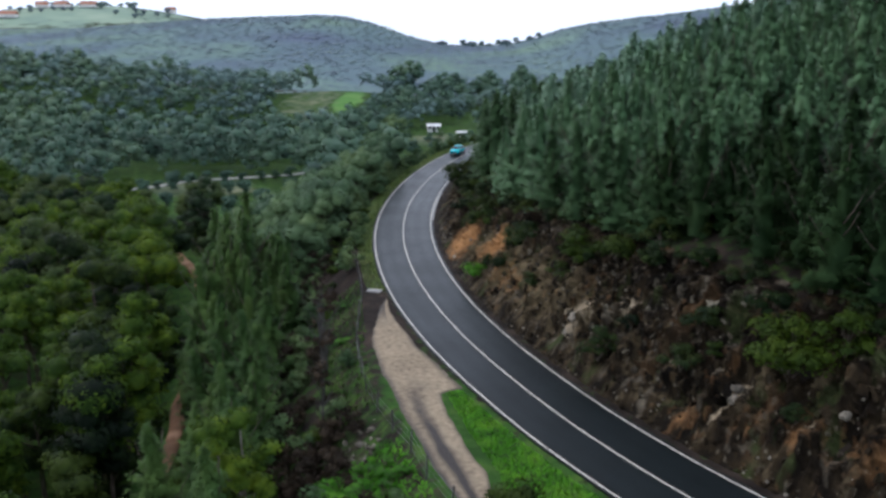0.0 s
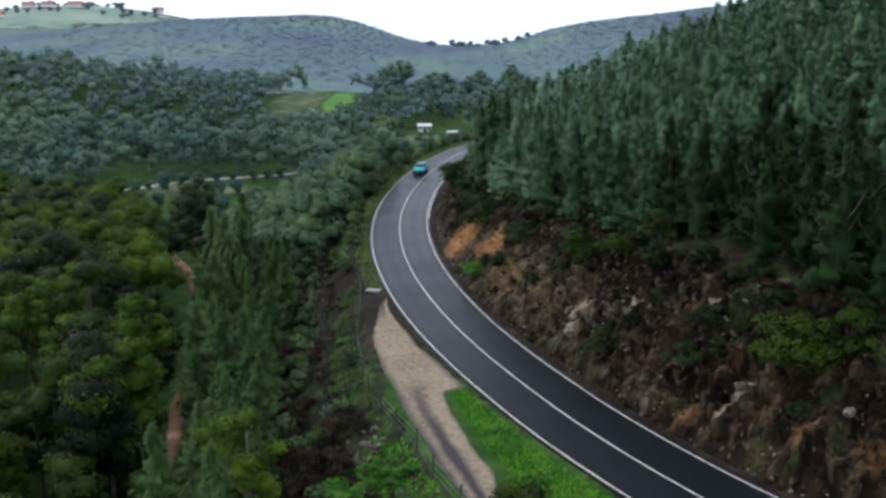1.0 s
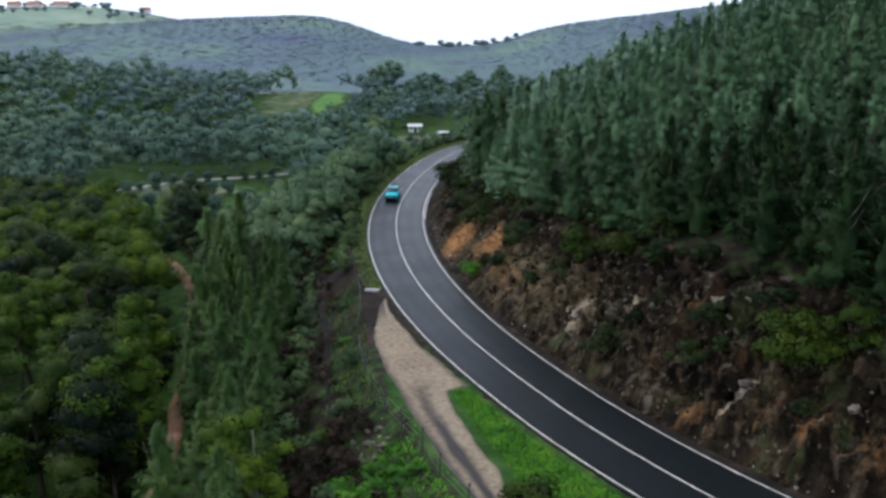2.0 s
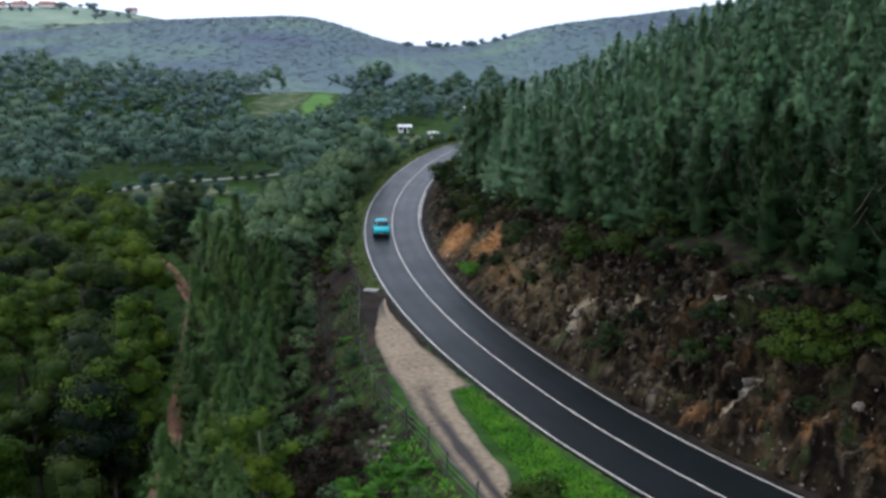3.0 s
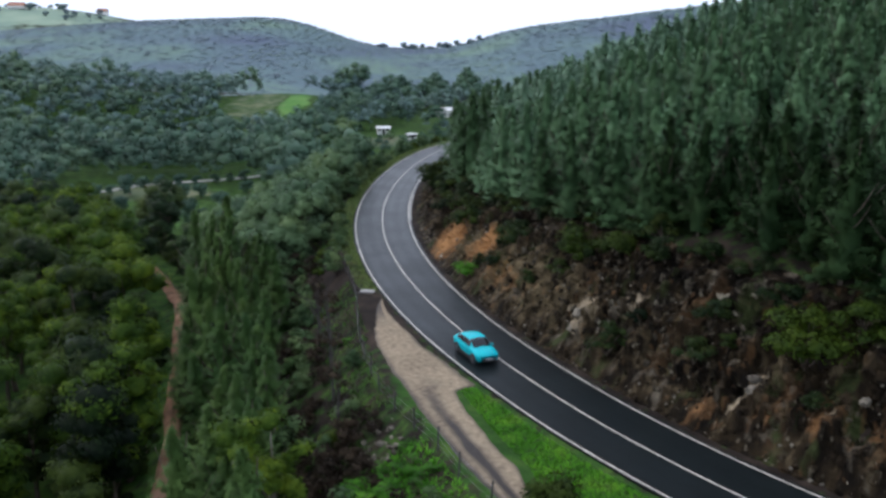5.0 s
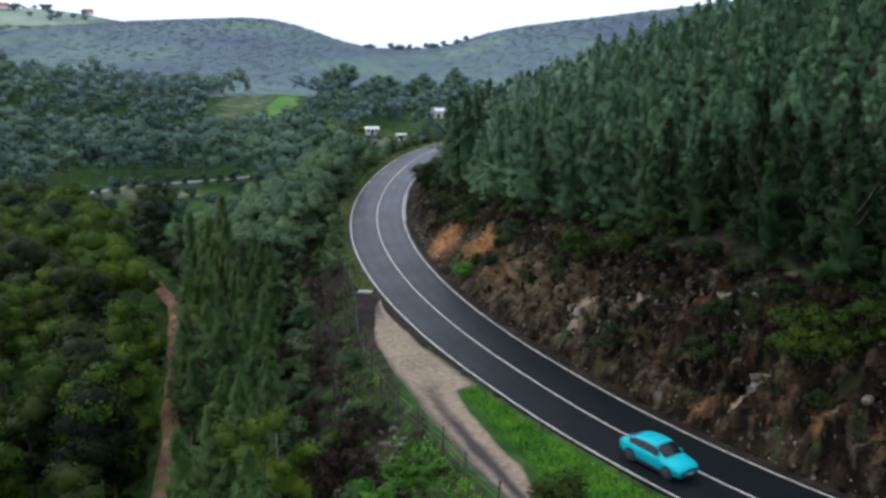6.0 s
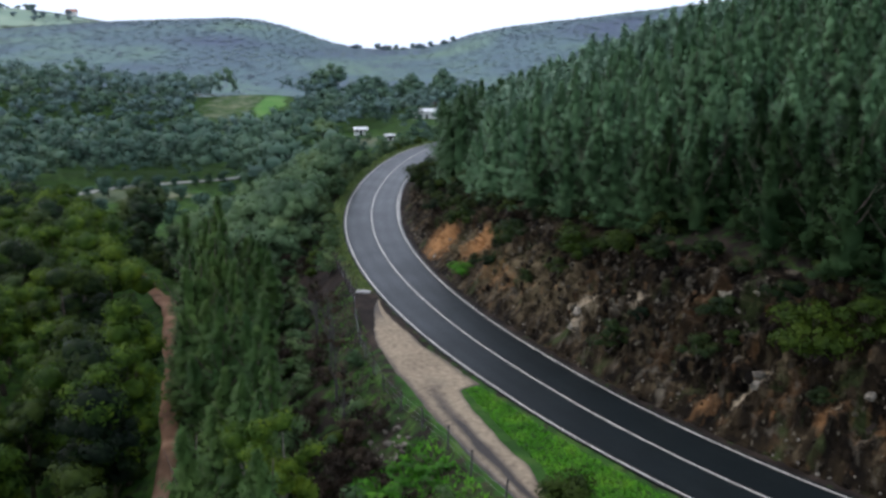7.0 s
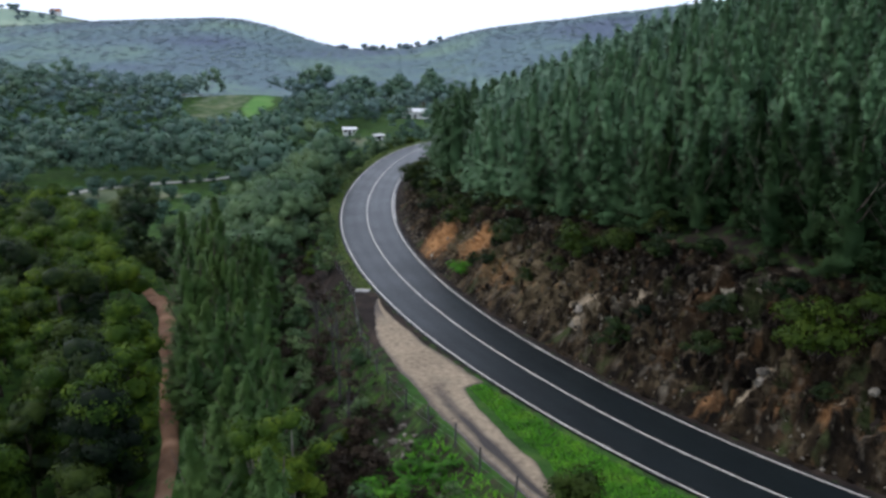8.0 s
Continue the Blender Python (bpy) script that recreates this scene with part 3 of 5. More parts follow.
def make_ground():
    xs, ys = graded(-32, 36, 0.6, -4200, 4200, 1.075), graded(32, 150, 0.75, -1500, 4700, 1.05)
    gx, gy = np.meshgrid(xs, ys, indexing="ij")
    x, y = gx.ravel(), gy.ravel()
    z = height(x, y)
    far = np.hypot(x, y)
    d, s = off_road(x, y)
    z = z - 1.3 * np.clip((d - 4.3) / 0.8, 0, 1) * np.clip((12.6 - d) / 1.2, 0, 1) * ((y > 10) & (y < 152))
    z = np.where(far > 2500, np.minimum(z, -15), z)
    me = raw_mesh("ground", np.stack([x, y, z], 1), grid_faces(len(xs), len(ys)), M_GROUND, True)
    herbs = np.where((d < 0) & (-d < bench(y) + 9), 0.42, 0.38)
    herbs = np.where((d > 3) & (d < 12), 0.25, herbs)
    herbs = np.where((d > 11), 0.40, herbs)
    herbs = np.where((d < -3.6) & (d > -9) & (y > 66) & (y < 100), 0.22, herbs)
    herbs = np.where((d < -3.7) & (d > -bench(y) + 0.3) & (y < 60), 0.75, herbs)
    herbs = np.where((d < -16) & (far < 480), 0.60, herbs)
    meadow = np.clip(1.2 - np.hypot((x + 65) / 8, (y - 425) / 36), 0, 1) + np.clip(1.3 - np.hypot((x + 56) / 20, (y - 190) / 26), 0, 0.3)
    pasture = np.clip(1.3 - np.hypot((x + 620) / 230, (y - 1330) / 140), 0, 1)
    stub = np.clip(1.3 - np.hypot((x + 82) / 13, (y - 415) / 50), 0, 0.46) + np.clip(1.2 - np.hypot((x + 14) / 24, (y - 335) / 18), 0, 0.7)
    stub = stub + np.clip(1.1 - np.hypot((x + 66) / 20, (y - 212) / 16), 0, 0.6)
    # The painted haze sets in with distance, outside the fields.
    far_haze = np.clip((far - 480) / 60, 0, 1) * (meadow < 0.2) * (stub < 0.2) * (pasture < 0.2)
    for nm, val in (("herbs", herbs), ("meadow", meadow), ("stubble", stub), ("far_haze", far_haze), ("pasture", pasture)):
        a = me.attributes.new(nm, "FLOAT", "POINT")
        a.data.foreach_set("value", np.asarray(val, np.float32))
    return tagged(new("ground", me), "hilly ground of dark earth, leaf litter and low herbs", "ground", kind="structure")


def ribbon(name, s0, s1, d0, d1, z, mat, parent=None, step=1.0, thick=0.05, cross=2, fray=0.0, seed=0):
    """A strip along the road from s0 to s1 between two offsets, with edges that go down."""
    s = np.arange(s0, s1, step)
    rng = np.random.default_rng(seed)
    rows = []
    for k, d in enumerate(np.linspace(d0, d1, cross)):
        e = d + (rng.uniform(-fray, fray, len(s)) if k in (0, cross - 1) else 0)
        rows.append(np.c_[road_at(s, e)[0], np.full(len(s), z)])
    first, last = rows[0].copy(), rows[-1].copy()
    first[:, 2] -= thick
    last[:, 2] -= thick
    v = np.stack([first] + rows + [last], 1)
    me = raw_mesh(name, v.reshape(-1, 3), grid_faces(len(s), cross + 2)[:, ::-1], mat, False)
    return child(name, me, parent) if parent else new(name, me)


def make_road():
    S0, S1 = arc_of(-4) - 60, arc_of(170) + 120
    road = tagged(ribbon("road", S0, S1, -3.48, 3.52, 0.0, M_ASPHALT, None, 1.0, 0.16, 37, 0.06), "dark damp two-lane asphalt road with solid white lines", "road", kind="structure")
    d = np.linspace(-3.48, 3.52, 37)
    wear = sum(np.exp(-((d - c) / 0.75) ** 2) for c in (-2.35, -0.85, 0.85, 2.35))
    wear = np.r_[0, wear, 0]
    a = road.data.attributes.new("wear", "FLOAT", "POINT")
    a.data.foreach_set("value", np.tile(wear, len(road.data.vertices) // len(wear)).astype(np.float32))
    for d, nm in ((-LANE - 0.04, "edge_line"), (-0.05, "centre_line"), (LANE, "edge_line")):
        ob = ribbon(nm, S0, S1, d - 0.049, d + 0.049, 0.006, M_LINE, road, 0.5, 0.004, 2, 0.008, int(d + 9))
        tagged(ob, "solid white painted line, slightly worn")
    return road


def make_layby():
    """The gravel pull-in beside the road: between two edge curves."""
    ys = np.linspace(36, 78.4, 110)
    lx = np.interp(ys, [36, 43.4, 45.4, 48.3, 52.9, 56.8, 60.7, 65.9, 70.4, 77.0, 78.4], [6.0, 2.6, 1.8, 0.6, -1.0, -2.3, -3.6, -5.0, -5.5, -5.5, -5.3])
    rx = np.interp(ys, [36, 44.8, 46.7, 48.7, 51.3, 54.2, 57.6, 58.6, 62.0, 66.3, 70.5, 75, 78.4], [8.2, 4.4, 4.2, 3.4, 2.5, 1.7, 0.9, 2.35, 0.75, -1.4, -3.0, -4.7, -5.2])
    lx = lx + 0.07 * np.sin(ys * 0.9) + 0.03 * np.sin(ys * 3.3)
    rx = rx + 0.06 * np.sin(ys * 1.1 + 1) + 0.03 * np.sin(ys * 3.1)
    k = np.linspace(0, 1, 16)
    x = lx[:, None] + (rx - lx)[:, None] * k
    y = np.broadcast_to(ys[:, None], x.shape)
    z = 0.035 + 0.006 * wob(x, y, 1.3, 3) - 0.10 * (np.abs(k - 0.5) > 0.49)
    me = raw_mesh("layby", np.stack([x, y, z], -1).reshape(-1, 3), grid_faces(*x.shape)[:, ::-1], M_GRAVEL, True)
    ruts = np.exp(-((k - 0.44) / 0.15) ** 2) + 0.5 * np.exp(-((k - 0.12) / 0.08) ** 2)
    ruts = ruts[None] * np.clip((61 - ys) / 9, 0, 1)[:, None] * 2.4 + np.clip((np.abs(k - 0.5) - 0.36) / 0.1, 0, 1)[None] * 1.5
    ruts = ruts + np.clip((ys - 71) / 4, 0, 1)[:, None] * (k < 0.55)[None] * 1.6 + 0.5 * np.clip(wob(x, y, 0.8, 6) - 0.35, 0, 1)
    a = me.attributes.new("wear", "FLOAT", "POINT")
    a.data.foreach_set("value", ruts.astype(np.float32).ravel())
    return tagged(new("layby", me), "pale worn gravel pull-in beside the road", "gravel layby", kind="structure")


def make_track():
    s = np.arange(len(TRACK))
    t = np.gradient(TRACK, axis=0)
    t /= np.linalg.norm(t, axis=1)[:, None]
    n = np.stack([t[:, 1], -t[:, 0]], 1)
    w = 0.85 + 0.3 * np.clip((TRACK[:, 1] - 88) / 6, 0, 1) + 0.10 * np.sin(s * 0.17) + 0.06 * np.sin(s * 0.7)
    k = np.linspace(-1, 1, 7)
    p = TRACK[:, None] + n[:, None] * (w[:, None] * k)[..., None]
    z = height(p[..., 0].ravel(), p[..., 1].ravel()).reshape(p.shape[:2])
    z = z.max(1)[:, None] + 0.10 - 0.5 * (np.abs(k) > 0.99) + 0.05 * np.cos(k * 6)
    me = raw_mesh("dirt_track", np.concatenate([p, z[..., None]], -1).reshape(-1, 3), grid_faces(*z.shape), M_TRACK, True)
    return tagged(new("dirt_track", me), "rutted red clay track through the valley trees", "dirt track", kind="structure")


def rock_mat():
    m = ramp_mat("cut rock", [(0.0034, 0.0022, 0.0012), (0.0085, 0.0056, 0.0029), (0.023, 0.0155, 0.0078), (0.080, 0.060, 0.033)], 0.8, 13, 0.9, bump=1.0, bump_scale=4.5,
                 low=0.34, high=0.72, big=0.5, stretch=(1, 1, 0.6), spec=0.1)
    n, l = m.node_tree.nodes, m.node_tree.links
    b = n["Principled BSDF"]
    base = b.inputs["Base Color"].links[0].from_socket
    geo = n.new("ShaderNodeNewGeometry")
    for attr, sc, lo, hi, col, squash in (("", 0.22, 0.62, 0.76, (0.085, 0.046, 0.020), 0.3), ("brown", 1.6, 0.72, 1.10, (0.105, 0.078, 0.041), 0.22), ("", 0.9, 0.58, 0.70, (0.080, 0.066, 0.046), 0.3), ("", 2.6, 0.64, 0.73, (0.15, 0.124, 0.086), 0.4), ("", 0.5, 0.57, 0.70, (0.030, 0.038, 0.012), 0.45),
                                  ("ochre", 1.5, 0.62, 1.30, (0.30, 0.150, 0.060), 0.15), ("pale", 2.4, 0.86, 1.10, (0.30, 0.235, 0.155), 0.3)):
        nz = n.new("ShaderNodeTexNoise")
        nz.inputs["Scale"].default_value, nz.inputs["Detail"].default_value = sc, 10
        mp = n.new("ShaderNodeMapping")
        mp.inputs["Location"].default_value = (sc * 40, 3, sc * 11)
        mp.inputs["Scale"].default_value = (1, 1, squash)
        l.new(geo.outputs["Position"], mp.inputs[0])
        l.new(mp.outputs[0], nz.inputs["Vector"])
        val = nz.outputs["Fac"]
        if attr:
            a = n.new("ShaderNodeAttribute")
            a.attribute_name = attr
            ad = n.new("ShaderNodeMath")
            ad.operation = "ADD"
            l.new(a.outputs["Fac"], ad.inputs[0])
            l.new(val, ad.inputs[1])
            val = ad.outputs[0]
        mr = n.new("ShaderNodeMapRange")
        mr.inputs[1].default_value, mr.inputs[2].default_value = lo, hi
        l.new(val, mr.inputs[0])
        mx = n.new("ShaderNodeMix")
        mx.data_type = "RGBA"
        l.new(mr.outputs[0], mx.inputs[0])
        l.new(base, mx.inputs[6])
        mx.inputs[7].default_value = (*col, 1)
        base = mx.outputs[2]
    l.new(base, b.inputs["Base Color"])
    return m


M_ROCK = rock_mat()


def make_cutting():
    """The broken rock face along the hill side of the road."""
    s = np.arange(arc_of(14), arc_of(150), 0.19)
    e = np.linspace(-0.3, 8.4, 58)
    P = np.empty((len(s), len(e), 3))
    for j, ee in enumerate(e):
        p, _ = road_at(s, 4.4 + ee)
        P[:, j, :2] = p
        P[:, j, 2] = cut_profile(np.full(len(s), max(0, ee)), p[:, 1])
    nv = road_at(s, 1.0)[0] - road_at(s, 0.0)[0]
    amp = np.clip((e + 0.1) / 1.8, 0.12, 1) * np.clip((8.4 - e) / 1.6, 0, 1)
    for i in range(len(s)):
        for j in range(len(e)):
            q = Vector(P[i, j])
            r = Vector((q.x * 0.9 + 0.6 * q.z, q.y * 0.9 - 0.4 * q.z, q.z * 0.55))
            h = 0.95 * noise.ridged_multi_fractal(Vector((r.x, r.y, r.z * 0.5)) * 0.36, 0.9, 2.1, 5, 0.9, 2.0) + 0.5 * noise.turbulence(r * 1.3, 5, True) + 0.22 * noise.cell(r * 1.5) + 0.22 * noise.cell(r * 3.3 + Vector((5, 1, 2)))
            rib = noise.noise(Vector((s[i] * 0.62 + e[j] * 0.22, e[j] * 0.10, 3.7))) + 0.6 * noise.noise(Vector((s[i] * 1.5 + e[j] * 0.4, e[j] * 0.2, 9.1)))
            k = amp[j] * (0.8 * h - 0.95 + 0.75 * rib)
            P[i, j, 0] -= nv[i, 0] * k * 0.8
            P[i, j, 1] -= nv[i, 1] * k * 0.8
            P[i, j, 2] += k * 0.5
    P[:, 0, 2] -= 0.25
    P[:, -1, 2] -= 0.6
    P[:, :, 2] += 0.05
    me = raw_mesh("rock_cutting", P.reshape(-1, 3), grid_faces(len(s), len(e)), M_ROCK, False)
    ss, dd = np.meshgrid(s, e + 4.4, indexing="ij")
    blob = lambda s0, d0, a, b: np.exp(-((ss - s0) / a) ** 2 - ((dd - d0) / b) ** 2)
    ochre = 1.6 * blob(438, 7.4, 1.6, 1.3) + 1.5 * blob(447, 6.0, 2.6, 1.6) + 0.45 * blob(400.5, 5.0, 1.2, 0.6) + 0.35 * blob(396, 5.8, 1.0, 0.5) + 0.45 * blob(392.8, 6.2, 0.9, 0.8) + blob(430, 6.2, 5, 1.0) * 0.4 + blob(388, 6.5, 3, 1) * 0.3
    pale = blob(398, 6.7, 0.7, 0.55) + 0.8 * np.exp(-((ss - 398.4 - 0.25 * (6 - dd)) / 0.4) ** 2 - ((dd - 5.7) / 0.9) ** 2) + blob(416, 6.8, 1.3, 0.7) + 0.8 * blob(415, 5.7, 0.8, 0.5)
    pale = pale + 0.7 * np.exp(-((ss - 392.5 + 0.3 * (dd - 6)) / 0.35) ** 2 - ((dd - 6.6) / 0.8) ** 2) + 0.7 * blob(391, 7.4, 0.7, 0.4) + 0.6 * blob(411, 8.2, 1.2, 0.4) + 0.5 * blob(404, 6.4, 0.8, 0.6) + 0.42 * blob(411, 7.4, 5.5, 1.3) + 0.3 * blob(421, 7.0, 5, 1.5)
    brown = 1.0 * blob(425, 7.0, 14, 2.6) + 0.8 * blob(444, 6.4, 8, 2.0) + 0.35 * blob(405, 6.0, 10, 2.0)
    for nm, val in (("ochre", ochre * 0.74), ("pale", pale * 0.66), ("brown", brown * 0.5)):
        a = me.attributes.new(nm, "FLOAT", "POINT")
        a.data.foreach_set("value", np.clip(val, 0, 1).astype(np.float32).ravel())
    return tagged(new("rock_cutting", me), "broken brown and grey rock face of a road cutting", "rock face", kind="structure")


GROUND = make_ground()
ROAD = make_road()
make_layby()
make_track()
make_cutting()

# ---- woods ----
def in_view(x, y):
    a = np.degrees(np.arctan2(x, y + 12))
    return (a > -31) & (a < 28) & (y > 20)


R1 = np.random.default_rng(11)
upper = [make_tree(R1, "pine", h, r, 3000, 0.42, M_PINE_HAZED, M_BARK, "pine_tree", "tall dense hillside pine, greyed for mist", "pine tree")
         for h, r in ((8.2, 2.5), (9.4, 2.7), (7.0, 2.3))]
pines = [make_tree(R1, "pine", h, r, 3000, 0.42, M_PINE, M_BARK, "pine_tree", "tall dense hillside pine, coloured dark for shade", "pine tree")
         for h, r in ((8.2, 2.6), (9.6, 2.9), (7.0, 2.4), (8.8, 2.8))]
spots = spread(R1, -20, 90, 28, 215, 2.7, lambda x, y: (lambda d: (d > np.interp(y, [40, 60, 90, 120, 150], [13.0, 12.2, 11.6, 9.6, 7.6])) & (d < 60) & in_view(x, y))(off_road(x, y)[0]))
order = np.argsort(np.hypot(spots[:, 0], spots[:, 1]) )
near = spots[order[:300]]
# Needle tone by zone: shade-dark in front, middling at the edge, mist-pale above.
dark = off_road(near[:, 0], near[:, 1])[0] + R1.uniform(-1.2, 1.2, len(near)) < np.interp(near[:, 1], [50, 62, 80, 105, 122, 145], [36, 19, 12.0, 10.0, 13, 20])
front = dark & (near[:, 1] + R1.uniform(-5, 5, len(near)) < 66)
middling = [make_tree(R1, "pine", h, r, 3000, 0.42, M_PINE_EDGE, M_BARK, "pine_tree", "dense green pine at the edge of the wood", "pine tree") for h, r in ((8.0, 2.6), (9.2, 2.8), (7.0, 2.4))]
place(pines, near[front], R1, "pines of the hillside", 2.0, (0.7, 1.15))
place(middling, near[dark & ~front], R1, "pines of the hillside", 2.0, (0.7, 1.15))
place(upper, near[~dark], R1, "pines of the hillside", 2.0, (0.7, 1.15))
mid_pine = [pine_shape(R1, h, r, 560, 0.75, 14, 6) for h, r in ((8.2, 2.6), (9.4, 2.8), (8.6, 2.9))]
rest = spots[order[300:]]
edge = off_road(rest[:, 0], rest[:, 1])[0] + R1.uniform(-3, 3, len(rest)) < np.interp(rest[:, 1], [100, 125, 150], [6, 14, 22])
wood("pine_edge", "dark green pines along the edge of the wood", rest[edge], mid_pine, M_PINE_EDGE, R1)
rest = rest[~edge]
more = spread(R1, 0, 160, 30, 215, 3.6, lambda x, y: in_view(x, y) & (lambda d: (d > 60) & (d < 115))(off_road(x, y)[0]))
wood("pine_wood", "dense pine wood covering the hillside, paled for mist", np.vstack([rest, more]), mid_pine, M_PINE_MIST, R1)


def open_land(x, y):
    """Fields, yards, clearings and sight lines from the camera that hold no trees."""
    c = np.hypot((x + 74) / 22, (y - 408) / 58) > 1
    c &= np.hypot((x + 16) / 21, (y - 292) / 82) > 1
    c &= np.hypot((x - 4) / 13, (y - 396) / 34) > 1
    c &= np.hypot((x + 58) / 24, (y - 194) / 27) > 1
    c &= np.hypot((x + 650) / 150, (y - 1290) / 110) > 1
    # Wedge shaped to the camera's view, opening the field before the lane.
    c &= ~((x < -0.165 * y) & (x > -0.30 * y) & (y > 128) & (y < 200))
    return c & (np.hypot((x + 205) / 60, (y - 520) / 25) > 1) & (near_line(x, y, FARM) > 5)


def glade(x, y):
    """The grassy opening on the far side of the clay track."""
    tx = np.interp(y, TRACK[::-1, 1], TRACK[::-1, 0])
    return (y > 94) & (y < 130) & (x < tx + 0.5) & (x > tx - 7.5)


FARM = smooth_line([(-112, 196), (-82.3, 207.7), (-70.9, 221.7), (-61.2, 228.3), (-48.9, 239.9), (-43.5, 258), (-40, 300)], 1.5)
R2 = np.random.default_rng(23)
sky_trees = [make_tree(R2, "broad", h, r, 420, 1.1, M_HAZED_HILL, M_BARK, "ridge_tree", "tall spreading tree on the far skyline", "tree", 9) for h, r in ((4.6, 5.0), (5.8, 4.5))]
gums = [make_tree(R2, "broad", h, r, 2100, 0.32, m, M_BARK, "broadleaf_tree", lab, "tree", 15)
        for h, r, m, lab in ((11, 3.6, M_BROAD, "rounded green broadleaf tree in the valley"), (12, 3.2, M_LIME, "light yellow-green broadleaf tree in the valley"),
                             (11, 3.7, M_LIME, "light yellow-green broadleaf tree in the valley"), (9, 3.4, M_BROAD, "rounded green broadleaf tree in the valley"), (13, 3.9, M_BROAD, "rounded green broadleaf tree in the valley"),
                             (10, 3.3, M_BROAD, "rounded green broadleaf tree in the valley"))]
vspots = spread(R2, -105, -16, 34, 178, 4.9, lambda x, y: (off_road(x, y)[0] < -24) & (near_line(x, y, TRACK) > np.interp(y, [76, 82, 94, 96], [1.6, 3.6, 3.6, 2.7])) & in_view(x, y) & open_land(x, y) & ~glade(x, y) & (x < -16.5 - 0.07 * y))
vspots = vspots[np.argsort(np.hypot(vspots[:, 0], vspots[:, 1]))]
vspots = vspots[:290]
# Trees farther up the valley take the haze-lifted leaves.
behind = vspots[:, 1] + R2.uniform(-8, 8, len(vspots)) > 104
dull = [make_tree(R2, "broad", h, r, 2100, 0.36, m, M_BARK, "broadleaf_tree", lab, "tree", 15) for h, r, m, lab in ((11, 3.8, M_HAZED_MIDVALLEY, "rounded valley tree, its green lifted for haze"), (9, 3.4, M_HAZED_MIDVALLEY, "rounded valley tree, its green lifted for haze"), (11.5, 4.2, M_LIME, "light yellow-green rounded tree in the valley"))]
place(dull, vspots[behind], R2, "broadleaf trees of the valley", 3.0, (0.75, 1.15))
place(gums, vspots[~behind], R2, "broadleaf trees of the valley", 3.0, (0.7, 1.12))
casu = [make_tree(R2, "pine", h, r, 2400, 0.46, M_FEATHER, M_BARK, "casuarina_tree", "feathery dark green tree on the embankment", "tree") for h, r in ((9.0, 3.1), (10.5, 3.4), (7.5, 2.8))]
espots = spread(R2, -45, 0, 36, 180, 2.4, lambda x, y: (lambda d, b: (d < -b - np.interp(y, [45, 60, 95, 112], [9.5, 7.0, 6.0, 2.2])) & (d > -30) & (near_line(x, y, TRACK) > np.interp(y, [60, 66, 70, 98, 106], [4.0, 2.8, 1.6, 1.7, 5.5])) & in_view(x, y) & (x > np.interp(y, TRACK[::-1, 1], TRACK[::-1, 0]) + 1.2))(off_road(x, y)[0], bench(y)))
espots = espots[np.argsort(np.hypot(espots[:, 0], espots[:, 1]))]
espots = espots[:340]
espots = espots[espots[:, 1] < 152]
slope = [make_tree(R2, "broad", h, r, 1500, 0.4, M_SLOPE, M_BARK, "embankment_tree", "rounded green tree on the outer bend slope", "tree", 16) for h, r in ((6.5, 2.8), (8, 3.2))]
place(slope, espots[espots[:, 1] > 99], R2, "rounded trees below the bend", 3.0, (0.7, 1.15))
espots = espots[espots[:, 1] <= 99]
tall = (near_line(espots[:, 0], espots[:, 1], TRACK) < 6.5) & (espots[:, 1] > 76)
place(casu, espots[~tall], R2, "feathery trees below the road", 2.0, (0.62, 1.02))
big_casu = [make_tree(R2, "pine", 11.5, 3.5, 2800, 0.46, M_FEATHER, M_BARK, "casuarina_tree", "tall feathery dark green tree beside the clay track", "tree")]
place(big_casu, espots[tall], R2, "feathery trees below the road", 2.0, (0.85, 1.2))

low_casu = [make_tree(R2, "pine", 8, 2.5, 2200, 0.44, M_FEATHER, M_BARK, "casuarina_tree", "feathery dark green tree overhanging the clay track", "tree")]
tx = lambda y: float(np.interp(y, TRACK[::-1, 1], TRACK[::-1, 0]))
place(low_casu, np.array([(tx(y) + o, y) for y, o in ((72.0, 1.5), (74.5, 1.2), (77.0, 1.4), (79.5, 1.1), (82.5, 2.1))]), R2, "feathery trees below the road", 2.0, (0.8, 1.0))

R3 = np.random.default_rng(5)
mid_broad = [broad_shape(R3, h, r, 11, 260, 0.85, core=0.62, up=0.7)[:3] for h, r in ((11, 5.2), (13, 6.0), (9, 4.6))]
far_broad = [broad_shape(R3, h, r, 4, 1, 0.6, 0.25, 1.25, 1.0, 1.2, LUMP_FAR)[:3] for h, r in ((1.5, 3.4), (2.0, 4.4))]
far_broad = [(v * np.array([1.15, 1.15, 0.26]), f, (lambda q: q / np.linalg.norm(q, axis=1)[:, None])(0.16 * np.asarray(nv) + np.array([0, 0, 0.9]))) for v, f, nv in far_broad]
mid_broad = [(v, f, (lambda q: q / np.linalg.norm(q, axis=1)[:, None])(0.4 * np.asarray(nv) + np.array([0, 0, 0.7]))) for v, f, nv in mid_broad]
place(sky_trees, np.array([(-52, 880), (-31, 884), (-24, 878), (-15, 886), (-8, 880), (1, 884), (7, 878), (18, 884), (29, 882), (38, 876)]), R3, "trees of the far skyline", 2, (0.7, 1.2), 1.4)
hill_tops = np.stack([R3.uniform(-720, -470, 46), R3.uniform(1290, 1420, 46)], 1)
hill_tops = hill_tops[[min(math.hypot(p[0] - a, p[1] - b) for a, b in ((-590, 1345), (-625, 1335), (-652, 1330), (-668, 1265), (-700, 1262), (-490, 1400))) > 16 for p in hill_tops]]
